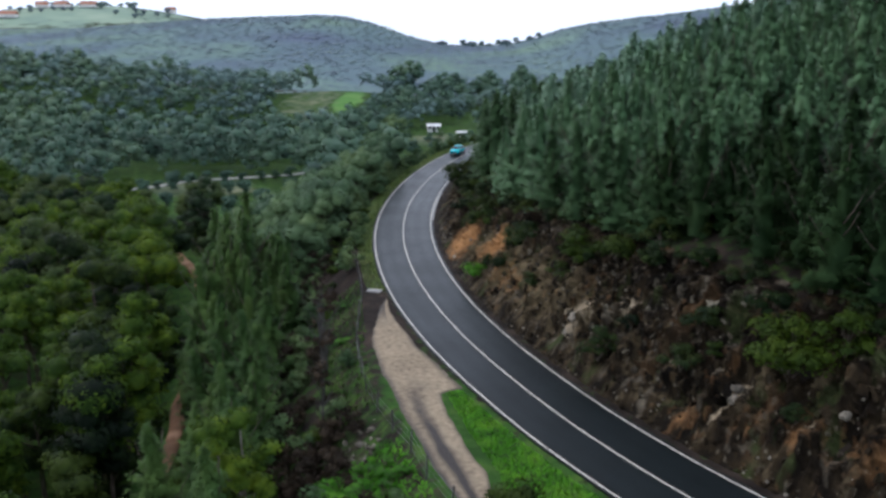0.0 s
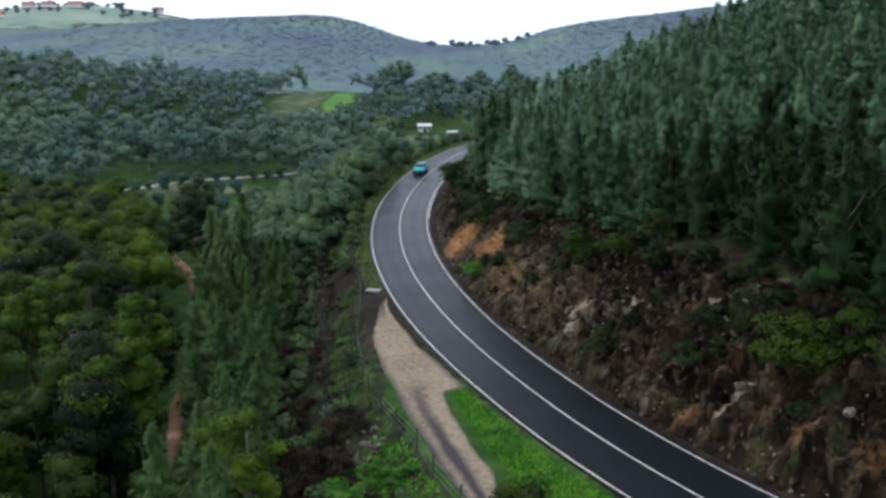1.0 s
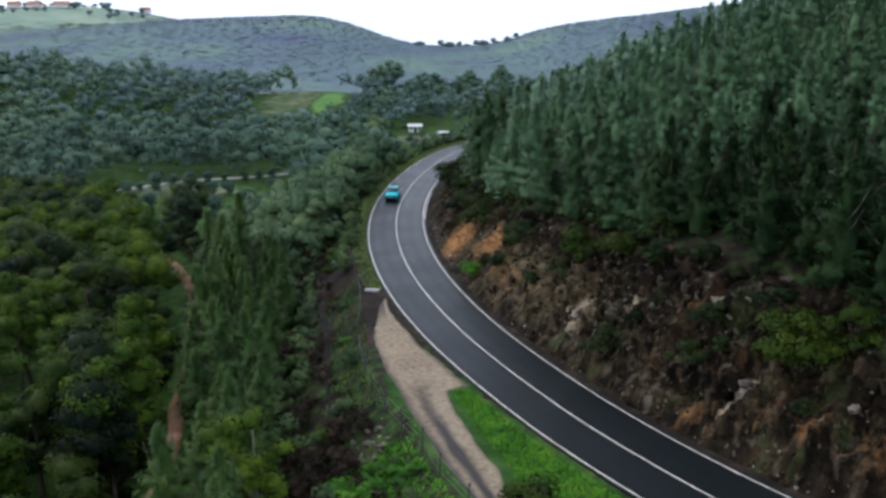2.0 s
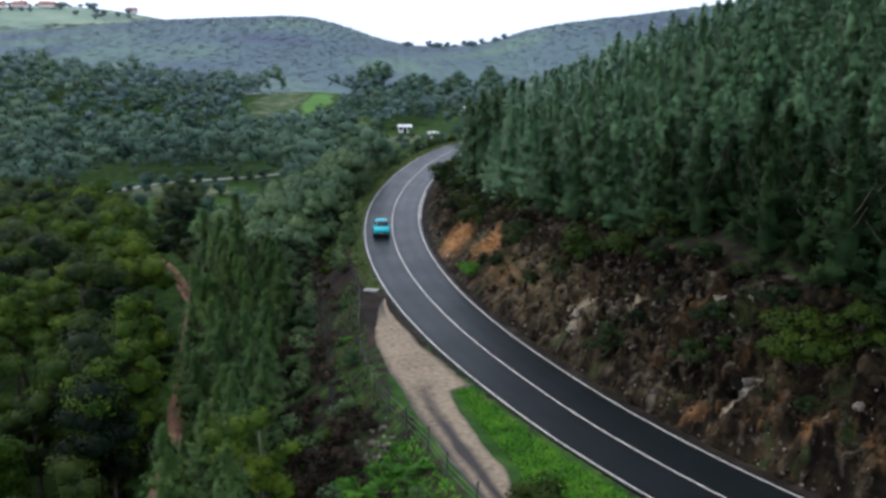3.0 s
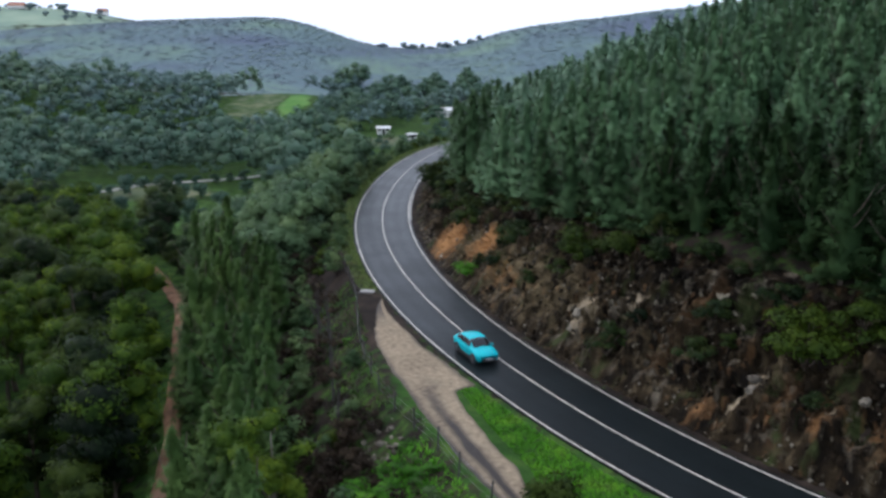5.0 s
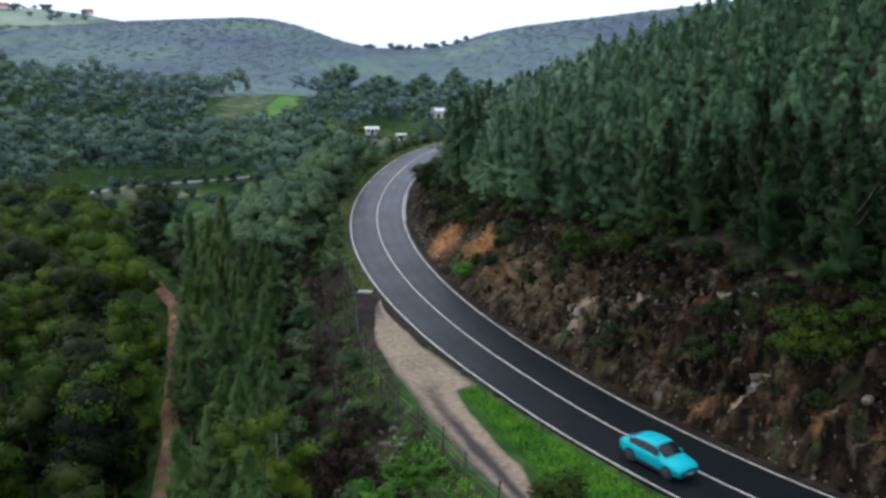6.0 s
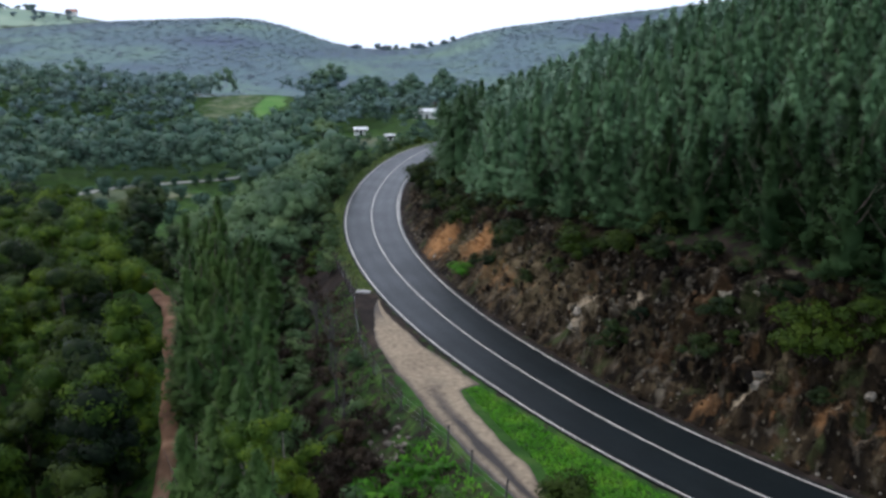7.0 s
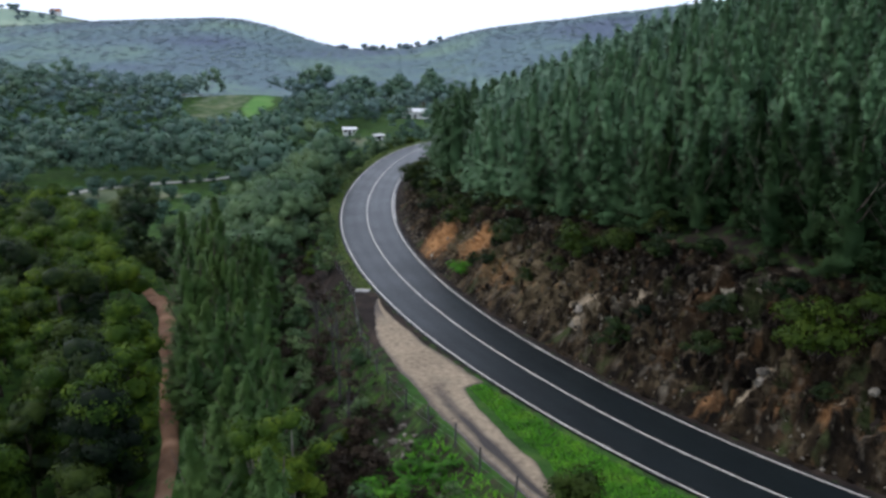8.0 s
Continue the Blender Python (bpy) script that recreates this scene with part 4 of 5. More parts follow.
place([make_tree(R3, "broad", 9, 6.5, 300, 1.3, M_HAZED_HILL, M_BARK, "hill_tree", "spreading tree among the hilltop houses, paled for haze", "tree", 8)], hill_tops, R3, "trees among the hilltop houses", 2, (0.6, 1.2), 2.8)
taken = lambda x, y: (y < 178) & (x > -105)
v1 = spread(R3, -300, 130, 100, 470, 7.4, lambda x, y: in_view(x, y) & open_land(x, y) & (off_road(x, y)[0] < -8) & ~taken(x, y))
# The share of haze-paled trees grows with distance up the valley.
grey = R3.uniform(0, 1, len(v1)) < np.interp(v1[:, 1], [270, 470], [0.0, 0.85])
low_view = (v1[:, 0] > -0.095 * v1[:, 1]) & (v1[:, 0] < 0.03 * v1[:, 1]) & (v1[:, 1] > 170) & (v1[:, 1] < 345)
scrub, v1, grey = v1[low_view], v1[~low_view], grey[~low_view]
wood("valley_scrub", "low scrub below the farm, greyed for haze", scrub, mid_broad, M_HAZED_VALLEY, R3, (0.22, 0.45))
big_gums = [make_tree(R3, "broad", h, r, 1100, 0.75, M_HAZED_VALLEY, M_BARK, "gum_tree", "tall broad dark green tree behind the farm", "tree", 16) for h, r in ((17, 6.5), (14, 6.0))]
place(big_gums, np.array([(-40, 452), (-30, 446), (-24, 462), (-14, 450), (-6, 458), (2, 452), (10, 462), (18, 455), (-2, 478), (-20, 482), (14, 485), (-48, 470), (26, 470)]), R3, "tall trees behind the farm", 2, (0.75, 1.15), 0.3)
lone_gum = [make_tree(R3, "broad", 12, 6.5, 2000, 0.6, M_SLOPE, M_BARK, "gum_tree", "large rounded green tree before the small field", "tree", 18)]
place(lone_gum, np.array([(-38, 302), (-33, 322)]), R3, "rounded trees before the field", 2, (0.8, 1.05), 0.3)
spires = [make_tree(R3, "pine", 11, 2.2, 900, 0.7, M_HAZED_VALLEY, M_BARK, "cypress_tree", "dark pointed conifer in the valley", "tree")]
place(spires, np.array([(-60, 332), (-56, 338), (-78, 352), (-92, 340)]), R3, "pointed conifers of the valley", 2, (0.7, 1.1), 0.3)
wood("gum_wood", "trees at the foot of the hills, paled for haze", v1[grey], mid_broad, M_HAZED_FOOT, R3, (0.55, 1.1))
wood("valley_wood", "mixed trees filling the valley, greyed for haze", v1[~grey], mid_broad, M_HAZED_VALLEY, R3, (0.55, 1.2))
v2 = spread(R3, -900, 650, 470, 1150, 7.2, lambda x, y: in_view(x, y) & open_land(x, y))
wood("hill_wood", "woods on the far hills, coloured pale for haze", v2, far_broad, M_HAZED_HILL, R3, (0.5, 1.2))
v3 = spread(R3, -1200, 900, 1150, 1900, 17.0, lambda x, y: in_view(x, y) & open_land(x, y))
wood("far_wood", "woods on the farthest ridge, coloured pale for haze", v3, far_broad, M_HAZED_HILL, R3, (0.7, 1.3))


# ---- shrubs, ferns, grass ----
def make_shrub(rng, h, r, leaves, size, mat, name, label, category="shrub", clumps=9):
    root = tagged(new(name), label, category)
    v, f, nv, mid = broad_shape(rng, h, r, clumps, leaves, size, 0.18, 1.25)
    bits = [tube([(0, 0, -0.25), tuple(q * np.array([0.4, 0.4, 0.5])), tuple(q)], [0.05, 0.035, 0.012], 5) for q in mid[:6]]
    child("branchwork", raw_mesh("branchwork", *join(bits), M_BARK, True), root)
    child("foliage", raw_mesh("foliage", v, f, mat, normals=nv), root)
    return root


def make_dry(rng, h, r):
    """A bare, twiggy bush."""
    root = tagged(new("dry_bush"), "bare brown twiggy bush on the bank", "bush")
    bits = []
    for i in range(26):
        a, q = rng.uniform(0, 6.28), r * rng.uniform(0.3, 1)
        tip = np.array([q * math.cos(a), q * math.sin(a), h * rng.uniform(0.5, 1)])
        bits.append(tube([(0, 0, -0.2), tip * np.array([0.45, 0.45, 0.6]), tip], [0.03, 0.02, 0.008], 4))
    child("branchwork", raw_mesh("branchwork", *join(bits), M_BARK, True), root)
    v, f, nv, _ = broad_shape(rng, h, r, 10, 420, 0.22, 0.1)
    child("twiggy_crown", raw_mesh("twiggy_crown", v, f, M_DRY, normals=nv), root)
    return root


def frond_mesh(p, nrm, along, long, wide):
    v, f, nv = leaf_quads(p, nrm, along, long, wide, nrm)
    return raw_mesh("fronds", v, f, M_FERN, normals=nv)


def make_fern(rng, n, size):
    """Arching fronds round one crown, each with paired leaflets."""
    root = tagged(new("fern"), "bright green feathery fern on the bank", "fern")
    stems, P, N, A, Lg, Wd = [], [], [], [], [], []
    for i in range(n):
        a = 2 * math.pi * i / n + rng.uniform(-0.25, 0.25)
        ln = size * rng.uniform(0.75, 1.15)
        t = np.linspace(0, 1, 15)
        rise = rng.uniform(0.45, 0.85)
        line = np.stack([np.cos(a) * ln * t * 0.85, np.sin(a) * ln * t * 0.85, ln * (rise * t * 1.5 - 0.85 * t * t)], 1)
        stems.append(tube(line[::3], np.linspace(0.025, 0.006, 5), 4))
        side = np.array([-math.sin(a), math.cos(a), 0])
        for k in range(2, 15):
            w = size * 0.30 * math.sin(math.pi * min(1, 0.15 + 0.85 * t[k])) ** 0.8 + 0.05
            for sgn in (-1, 1):
                P.append(line[k] + side * sgn * w * 0.5)
                N.append(np.array([0, 0, 1.0]) + rng.normal(size=3) * 0.2)
                A.append(side * sgn + (line[k] - line[k - 1]) * 1.5)
                Lg.append(w)
                Wd.append(size * 0.075)
    child("stalk_crown", raw_mesh("stalk_crown", *join(stems), M_BARK, True), root)
    child("fronds", frond_mesh(np.array(P), np.array(N), np.array(A), np.array(Lg), np.array(Wd)), root)
    return root


def bank_z(x, y):
    """Height to stand on, the cutting included."""
    return height([x], [y])[0]


R4 = np.random.default_rng(31)
shrubs = [make_shrub(R4, h, r, 700, 0.22, m, "shrub", lab) for h, r, m, lab in (
    (1.5, 1.2, M_SHRUB, "low olive-green shrub on the bank"), (2.1, 1.4, M_SHRUB, "olive-green shrub on the bank"),
    (1.2, 1.1, M_BROAD, "low dark green shrub on the bank"), (1.8, 1.5, M_SHRUB, "spreading olive-green shrub on the bank"))]
sp = spread(R4, -10, 60, 30, 190, 2.2, lambda x, y: (lambda d: (d > np.interp(y, [40, 90, 130], [10.2, 8.5, 6.5])) & (d < np.interp(y, [40, 90, 130], [15, 15, 11])) & (np.sin(x * 1.9 + y * 0.7) + np.sin(y * 1.1) > -0.6))(off_road(x, y)[0]))
fp = spread(R4, -10, 60, 30, 150, 2.6, lambda x, y: (lambda d: (d > 5.2) & (d < 10.0) & (np.sin(x * 0.8 + 1) * np.sin(y * 0.37) > 0.30))(off_road(x, y)[0]))
place(shrubs, np.vstack([sp, fp])[:290], R4, "shrubs of the cutting", 5, (0.5, 1.15), 0.05)
low = [make_shrub(R4, h, r, 560, 0.25, m, "embankment_shrub", lab) for h, r, m, lab in (
    (1.6, 1.3, M_SCRUB, "olive-green shrub below the road fence"), (2.6, 1.6, M_SCRUB, "tall dull green shrub below the road fence"), (1.1, 1.0, M_OLIVE, "yellow-green shrub below the road fence"))]
lp = spread(R4, -40, 6, 36, 190, 2.3, lambda x, y: (lambda d, b: (d < np.where(y > 94, -4.9, -b - 0.8)) & (d > -b - 11) & ((y > 92) | (np.sin(x * 0.9) + np.sin(y * 0.55 + 2) > 0.2)))(off_road(x, y)[0], bench(y)))
place(low, lp[:280], R4, "shrubs of the embankment", 5, (0.5, 1.2), 0.05)
dry = [make_dry(R4, 1.4, 1.2), make_dry(R4, 2.0, 1.4)]
dp = spread(R4, -40, 4, 40, 130, 2.2, lambda x, y: (lambda d, b: (d < -b - 2.5) & (d > -b - 9) & (np.sin(x * 0.9) + np.sin(y * 0.55 + 2) < 0.5))(off_road(x, y)[0], bench(y)))
debris = np.array([-5.2, 54.5]) + R4.normal(size=(16, 2)) * np.array([1.5, 2.4])
debris = debris[off_road(debris[:, 0], debris[:, 1])[0] < -bench(debris[:, 1]) - 1.8]
dp = np.vstack([dp[:200], debris])
place(dry, dp, R4, "dry bushes of the embankment", 6, (0.6, 1.2), 0.05)
fern = [make_fern(R4, 11, 1.0), make_fern(R4, 9, 0.8)]
fs = spread(R4, -6, 5, 41, 53, 0.95, lambda x, y: (lambda d, b: (d < -b - 0.5) & (d > -b - 4.2) & (np.hypot(x + 3.2, y - 54) > 3))(off_road(x, y)[0], bench(y)))
fs2 = spread(R4, -12, 0, 53, 80, 2.3, lambda x, y: (lambda d, b: (d < -b - 0.3) & (d > -b - 2.4) & (np.sin(y * 0.9) > -0.2))(off_road(x, y)[0], bench(y)))
place(fern, np.vstack([fs, fs2])[:160], R4, "ferns below the fence", 4, (0.7, 1.25), 0.05)


trackside = [make_shrub(R4, h, r, 700, 0.26, M_BROAD, "trackside_shrub", "dense dark green shrub beside the clay track") for h, r in ((2.4, 1.8), (3.4, 2.2), (1.6, 1.5))]
tp = spread(R4, -60, -14, 50, 165, 2.4, lambda x, y: (lambda q: (q > np.interp(y, [96, 104], [1.9, 3.4])) & (q < 6.5) & in_view(x, y) & ~glade(x, y))(near_line(x, y, TRACK)))
place(trackside, tp[:200], R4, "shrubs beside the track", 4, (0.6, 1.1), 0.05)


def lone(ob, x, y, turn=0, k=1.0, sink=0.1):
    ob.matrix_basis = pose(x, y, bank_z(x, y) - sink, 0, 0, turn)
    ob.scale = (k, k, k)
    return ob


lone(make_shrub(R4, 3.4, 2.5, 2600, 0.22, M_OLIVE, "olive_bush", "large rounded yellow-green bush on the rock face", "bush", 16), 20.8, 50.2)
lone(make_shrub(R4, 2.4, 1.8, 1500, 0.22, M_OLIVE, "olive_bush", "small yellow-green bush beside a larger one", "bush", 10), 23.4, 49.2, 40)
lone(make_shrub(R4, 4.2, 2.6, 2200, 0.24, M_PINE, "grey_bush", "tall dark grey-green bush at the foot of the pines", "bush", 16), 25.3, 56.1)
lone(make_shrub(R4, 3.6, 2.0, 1800, 0.22, M_SHRUB, "roadside_bush", "dark olive bush leaning over the road bend", "bush", 12), -1.4, 125.5)
lone(make_shrub(R4, 3.0, 1.8, 1500, 0.22, M_SHRUB, "roadside_bush", "dark olive bush on the bank at the bend", "bush", 12), -0.6, 131)
lone(make_shrub(R4, 2.2, 2.0, 1500, 0.2, M_OLIVE, "olive_bush", "yellow-green bush above the cutting", "bush", 12), 10.8, 71.6)
lone(make_shrub(R4, 1.5, 1.9, 1300, 0.2, M_BROAD, "green_bush", "fresh green bush above the cutting", "bush", 12), 13.2, 68.8)
lone(make_shrub(R4, 2.2, 2.2, 1500, 0.2, M_BROAD, "green_bush", "dark green bush on the orange bank", "bush", 12), 2.9, 92.6)
lone(make_shrub(R4, 1.8, 1.9, 1300, 0.2, M_SHRUB, "green_bush", "dark bush above the orange bank", "bush", 12), 6.4, 81.6)
lone(make_shrub(R4, 0.7, 1.5, 900, 0.16, M_FERN, "verge_plants", "fresh green plants at the foot of the bank", "plants", 9), 2.6, 83.6)
lone(make_shrub(R4, 1.3, 1.9, 1700, 0.2, M_BROAD, "gravel_bush", "dark green bush at the edge of the gravel", "bush", 12), 5.0, 42.5)
lone(make_fern(R4, 16, 2.1), -4.2, 48.6)
lone(make_fern(R4, 13, 1.6), -2.6, 47.4)
lone(make_tree(R4, "broad", 10.5, 2.2, 1900, 0.26, M_LIME, M_PALEBARK, "young_tree", "slender light green tree below the road", "tree", 22), -9.3, 45.9)
lone(make_tree(R4, "broad", 8.5, 2.0, 1500, 0.26, M_LIME, M_PALEBARK, "young_tree", "slender light green tree below the road", "tree", 20), -12.2, 50.5)


for x, y, h, r, m, lab in ((-24.2, 61, 12.0, 3.6, M_LIME, "bright green rounded tree beside the clay track"), (-29.5, 66, 12.0, 3.8, M_LIME, "bright green rounded tree beside the clay track"),
                           (-31.5, 58, 11.0, 3.6, M_LIME, "bright green rounded tree in the valley"), (-44, 122, 13.5, 4.8, M_LIME, "large domed yellow-green tree in the valley"),
                           (-35.8, 101, 12.5, 4.4, M_LIME, "large domed yellow-green tree in the valley"), (-41, 109, 12.5, 4.4, M_LIME, "large domed yellow-green tree in the valley")):
    tagged(lone(make_tree(R4, "broad", h, r, 2600, 0.30, m, M_BARK, "domed_tree", lab, "tree", 13), x, y), group="domed trees of the valley")


def make_sapling(rng, h):
    """A thin bare trunk with a few bare limbs."""
    root = tagged(new("bare_tree"), "thin dark bare tree on the embankment", "tree")
    limbs = [(rng.normal() * 0.8, rng.normal() * 0.8, h * k) for k in np.linspace(0.5, 1.0, 9)]
    child("trunk", raw_mesh("trunk", *trunk_shape(rng, h, 0.11, limbs), M_POST, True), root)
    v, f, nv, _ = broad_shape(rng, h, 1.1, 8, 160, 0.22, 0.6)
    child("twiggy_crown", raw_mesh("twiggy_crown", v, f, M_DRY, normals=nv), root)
    return root


for x, y, h in ((-7.6, 60.5, 8.0), (-8.4, 66.0, 7.0), (-10.2, 73.5, 6.5), (-6.8, 56.0, 6.0)):
    tagged(lone(make_sapling(R4, h), x, y, R4.uniform(0, 360)), group="bare trees of the embankment")


def grass(name, label, rng, spots, h, mat):
    p = np.c_[spots, height(spots[:, 0], spots[:, 1]) + h * 0.35]
    tilt = rng.normal(size=(len(p), 3)) * 0.45 + np.array([0, 0, 1.0])
    nrm = rng.normal(size=(len(p), 3)) * np.array([1, 1, 0.2]) + np.array([0, 0, 0.7])
    v, f, nv = needle_tufts(p, nrm, tilt, h * rng.uniform(0.6, 1.5, len(p)), h * rng.uniform(0.25, 0.5, len(p)), np.tile([0.0, 0.0, 1.0], (len(p), 1)))
    return tagged(new(name, raw_mesh(name, v, f, mat, normals=nv)), label, "grass", kind="stuff")


LAYBY_R = ([36, 44.8, 46.7, 48.7, 51.3, 54.2, 57.6, 58.4], [8.2, 5.0, 4.8, 4.0, 3.1, 2.2, 1.2, 2.4])
gs = R4.uniform((-2, 34), (22, 58.6), (60000, 2))
gd = off_road(gs[:, 0], gs[:, 1])[0]
gs = gs[(gd < -4.15) & (gs[:, 0] > np.interp(gs[:, 1], *LAYBY_R))]
grass("roadside_grass", "lush bright green grass strip beside the road", R4, gs[:24000], 0.2, M_GRASS)
s_, d_ = R4.uniform(arc_of(82), arc_of(170) + 20, 12000), -(3.65 + 1.5 * R4.uniform(0, 1, 12000) ** 1.6)
grass("verge_grass", "yellow-green grass verge along the outer bend", R4, road_at(s_, d_)[0], 0.25, M_VERGE)
es = R4.uniform((-14, 38), (6, 84), (30000, 2))
ed, eb = off_road(es[:, 0], es[:, 1])[0], bench(es[:, 1])
es = es[(ed < -eb - 0.1) & (ed > -eb - 3.5) & (np.hypot(es[:, 0] + 3.2, es[:, 1] - 54) > 2.6)]
grass("bank_grass", "rough green grass on the bank below the fence", R4, es[es[:, 1] > 51][::2], 0.32, M_BANK)
grass("fern_bank_grass", "lush bright green growth among the ferns", R4, es[es[:, 1] <= 51], 0.3, M_GRASS)


# ---- fence, stones, small things by the road ----
def stone_shape(rng, r, rough=0.25):
    bm = bmesh.new()
    bmesh.ops.create_icosphere(bm, subdivisions=2, radius=r)
    off = Vector(rng.uniform(-50, 50, 3))
    sq = Vector((rng.uniform(0.7, 1.2), rng.uniform(0.7, 1.2), rng.uniform(0.5, 0.85)))
    for v in bm.verts:
        k = 1 + rough * 2 * noise.noise(v.co / r * 0.9 + off) + rough * noise.cell(v.co / r * 1.6 + off)
        v.co = Vector((v.co.x * sq.x, v.co.y * sq.y, v.co.z * sq.z)) * k
    return bm


def boulder(rng, r, x, y, label, mat=M_STONE, up=0.0):
    ob = part("boulder", stone_shape(rng, r), mat, None)
    ob.matrix_basis = pose(x, y, bank_z(x, y) - 0.25 * r + up, rng.uniform(-20, 20), rng.uniform(-20, 20), rng.uniform(0, 360))
    return tagged(ob, label, "boulder", "boulders of the rock face")


R5 = np.random.default_rng(77)
boulder(R5, 0.75, 10.4, 65.8, "large pale grey boulder set in the cutting")
boulder(R5, 0.5, 9.7, 65.3, "pale grey boulder set in the cutting")
boulder(R5, 0.48, 18.5, 51.6, "large cream boulder set in the cutting")
boulder(R5, 0.45, 18.2, 51.2, "cream boulder set in the cutting")
boulder(R5, 0.34, 22.8, 46.6, "flat pale boulder set in the cutting")


def rubble(name, label, rng, spots, lo, hi, mat, up=0.0):
    """Loose stones, each its own small lump, as one object."""
    bm = stone_shape(rng, 1.0, 0.3)
    bm.verts.ensure_lookup_table()
    v = np.array([q.co[:] for q in bm.verts])
    f = np.array([[q.index for q in face.verts] for face in bm.faces])
    bm.free()
    z = height(spots[:, 0], spots[:, 1]) + up
    bits = []
    for (x, y), zz in zip(spots, z):
        r = lo * (hi / lo) ** (rng.uniform() ** 2.2)
        m = np.array(Euler(rng.uniform(0, 6.28, 3)).to_matrix())
        bits.append((v @ m.T * r * rng.uniform(0.6, 1.2, 3) + np.array([x, y, zz]), f))
    return tagged(new(name, raw_mesh(name, *join(bits), mat, False)), label, "stones", kind="stuff")


s_, d_ = R5.uniform(arc_of(36), arc_of(105), 280), 4.3 + R5.uniform(0, 1, 280) ** 1.6 * 5.0
rubble("loose_rock", "loose pale and brown stones along the cutting", R5, road_at(s_, d_)[0], 0.03, 0.2, M_STONE, 0.1)
s_, d_ = R5.uniform(arc_of(36), arc_of(80), 460), 4.2 + R5.uniform(0, 1, 460) ** 1.3 * 6.0
rubble("broken_rock", "dark broken rock lying on the cutting", R5, road_at(s_, d_)[0], 0.08, 0.32, M_ROCK, 0.1)
rubble("bank_debris", "pale stones on bare earth below the fence", R5, np.array([-3.9, 51.4]) + R5.normal(size=(60, 2)) * np.array([0.8, 1.3]), 0.06, 0.26, M_STONE, 0.08)


def shards(name, label, rng, spots, lo, hi, mat, up=0.0, lean=0.5):
    """Angular blocks broken along steep joints, half sunk in the face, as one object."""
    v0 = np.array([(x, y, z) for x in (-1, 1) for y in (-1, 1) for z in (-1, 1)], float)
    f0 = np.array([(0, 1, 3, 2), (4, 6, 7, 5), (0, 4, 5, 1), (2, 3, 7, 6), (0, 2, 6, 4), (1, 5, 7, 3)])
    z = height(spots[:, 0], spots[:, 1]) + up
    bits = []
    for (x, y), zz in zip(spots, z):
        r = lo * (hi / lo) ** (rng.uniform() ** 1.8)
        v = v0 * (1 + rng.normal(size=v0.shape) * 0.24) * np.array([0.55, 0.7, 1.0]) * rng.uniform(0.6, 1.25, 3) * r
        v[v0[:, 2] > 0] *= np.array([rng.uniform(0.35, 0.9), rng.uniform(0.35, 0.9), 1])
        m = np.array(Euler((rng.normal() * lean, rng.normal() * lean, rng.uniform(0, 6.28))).to_matrix())
        bits.append((v @ m.T + np.array([x, y, zz]), f0))
    return tagged(new(name, raw_mesh(name, *join(bits), mat, False)), label, "rocks", kind="stuff")


s_, d_ = R5.uniform(arc_of(50), arc_of(78), 150), R5.uniform(6.0, 10.6, 150)
shards("grey_outcrop", "pale grey angular rock standing out of the cutting", R5, road_at(s_, d_)[0], 0.08, 0.42, M_GREYROCK, 0.15)
s_, d_ = R5.uniform(arc_of(34), arc_of(76), 260), R5.uniform(5.0, 10.2, 260)
shards("brown_outcrop", "dark brown angular rock standing out of the cutting", R5, road_at(s_, d_)[0], 0.12, 0.42, M_ROCK, 0.15)


def make_fence():
    root = tagged(new("wire_fence"), "weathered post and wire fence along the gravel edge", "fence")
    ys = np.arange(39.5, 92, 3.15)
    pts = []
    for y in ys:
        x = np.interp(y, [39.5, 42.8, 45.6, 49.5, 52.9, 56.0, 59.2, 66, 72, 78, 84, 92], [4.0, 2.3, 0.9, -0.5, -2.1, -3.4, -4.5, -6.1, -6.9, -7.4, -8.6, -10.3])
        pts.append((x, y, bank_z(x, y)))
    for x, y, z in pts:
        bm = bmesh.new()
        bmesh.ops.create_cone(bm, cap_ends=True, segments=8, radius1=0.065, radius2=0.055, depth=1.75, matrix=Matrix.Translation((0, 0, 0.525)))
        ob = part("post", bm, M_POST, root)
        ob.matrix_basis = pose(x, y, z, R5.normal() * 2.5, R5.normal() * 2.5, 0)
    for h in (0.35, 0.75, 1.15):
        line = [(x, y, z + h) for x, y, z in pts]
        child("wire", raw_mesh("wire", *tube(line, [0.006] * len(line), 4), M_WIRE, True), root)
    return root


make_fence()
drain = ribbon("drain_channel", arc_of(111), arc_of(129), 3.32, 3.56, 0.012, M_CONCRETE, None, 0.5, 0.05, 3, 0.05, 4)
tagged(drain, "pale concrete drain channel along the inner bend", "drain channel", kind="structure")
bm = bmesh.new()
box(bm, (1.25, 0.8, 0.1), (0, 0, 0.03), 0.02)
slab = tagged(part("concrete_slab", bm, M_CONCRETE, None), "small pale concrete drain slab beside the road", "slab")
slab.matrix_basis = pose(-6.7, 80.6, 0.0, 0, 0, -12)


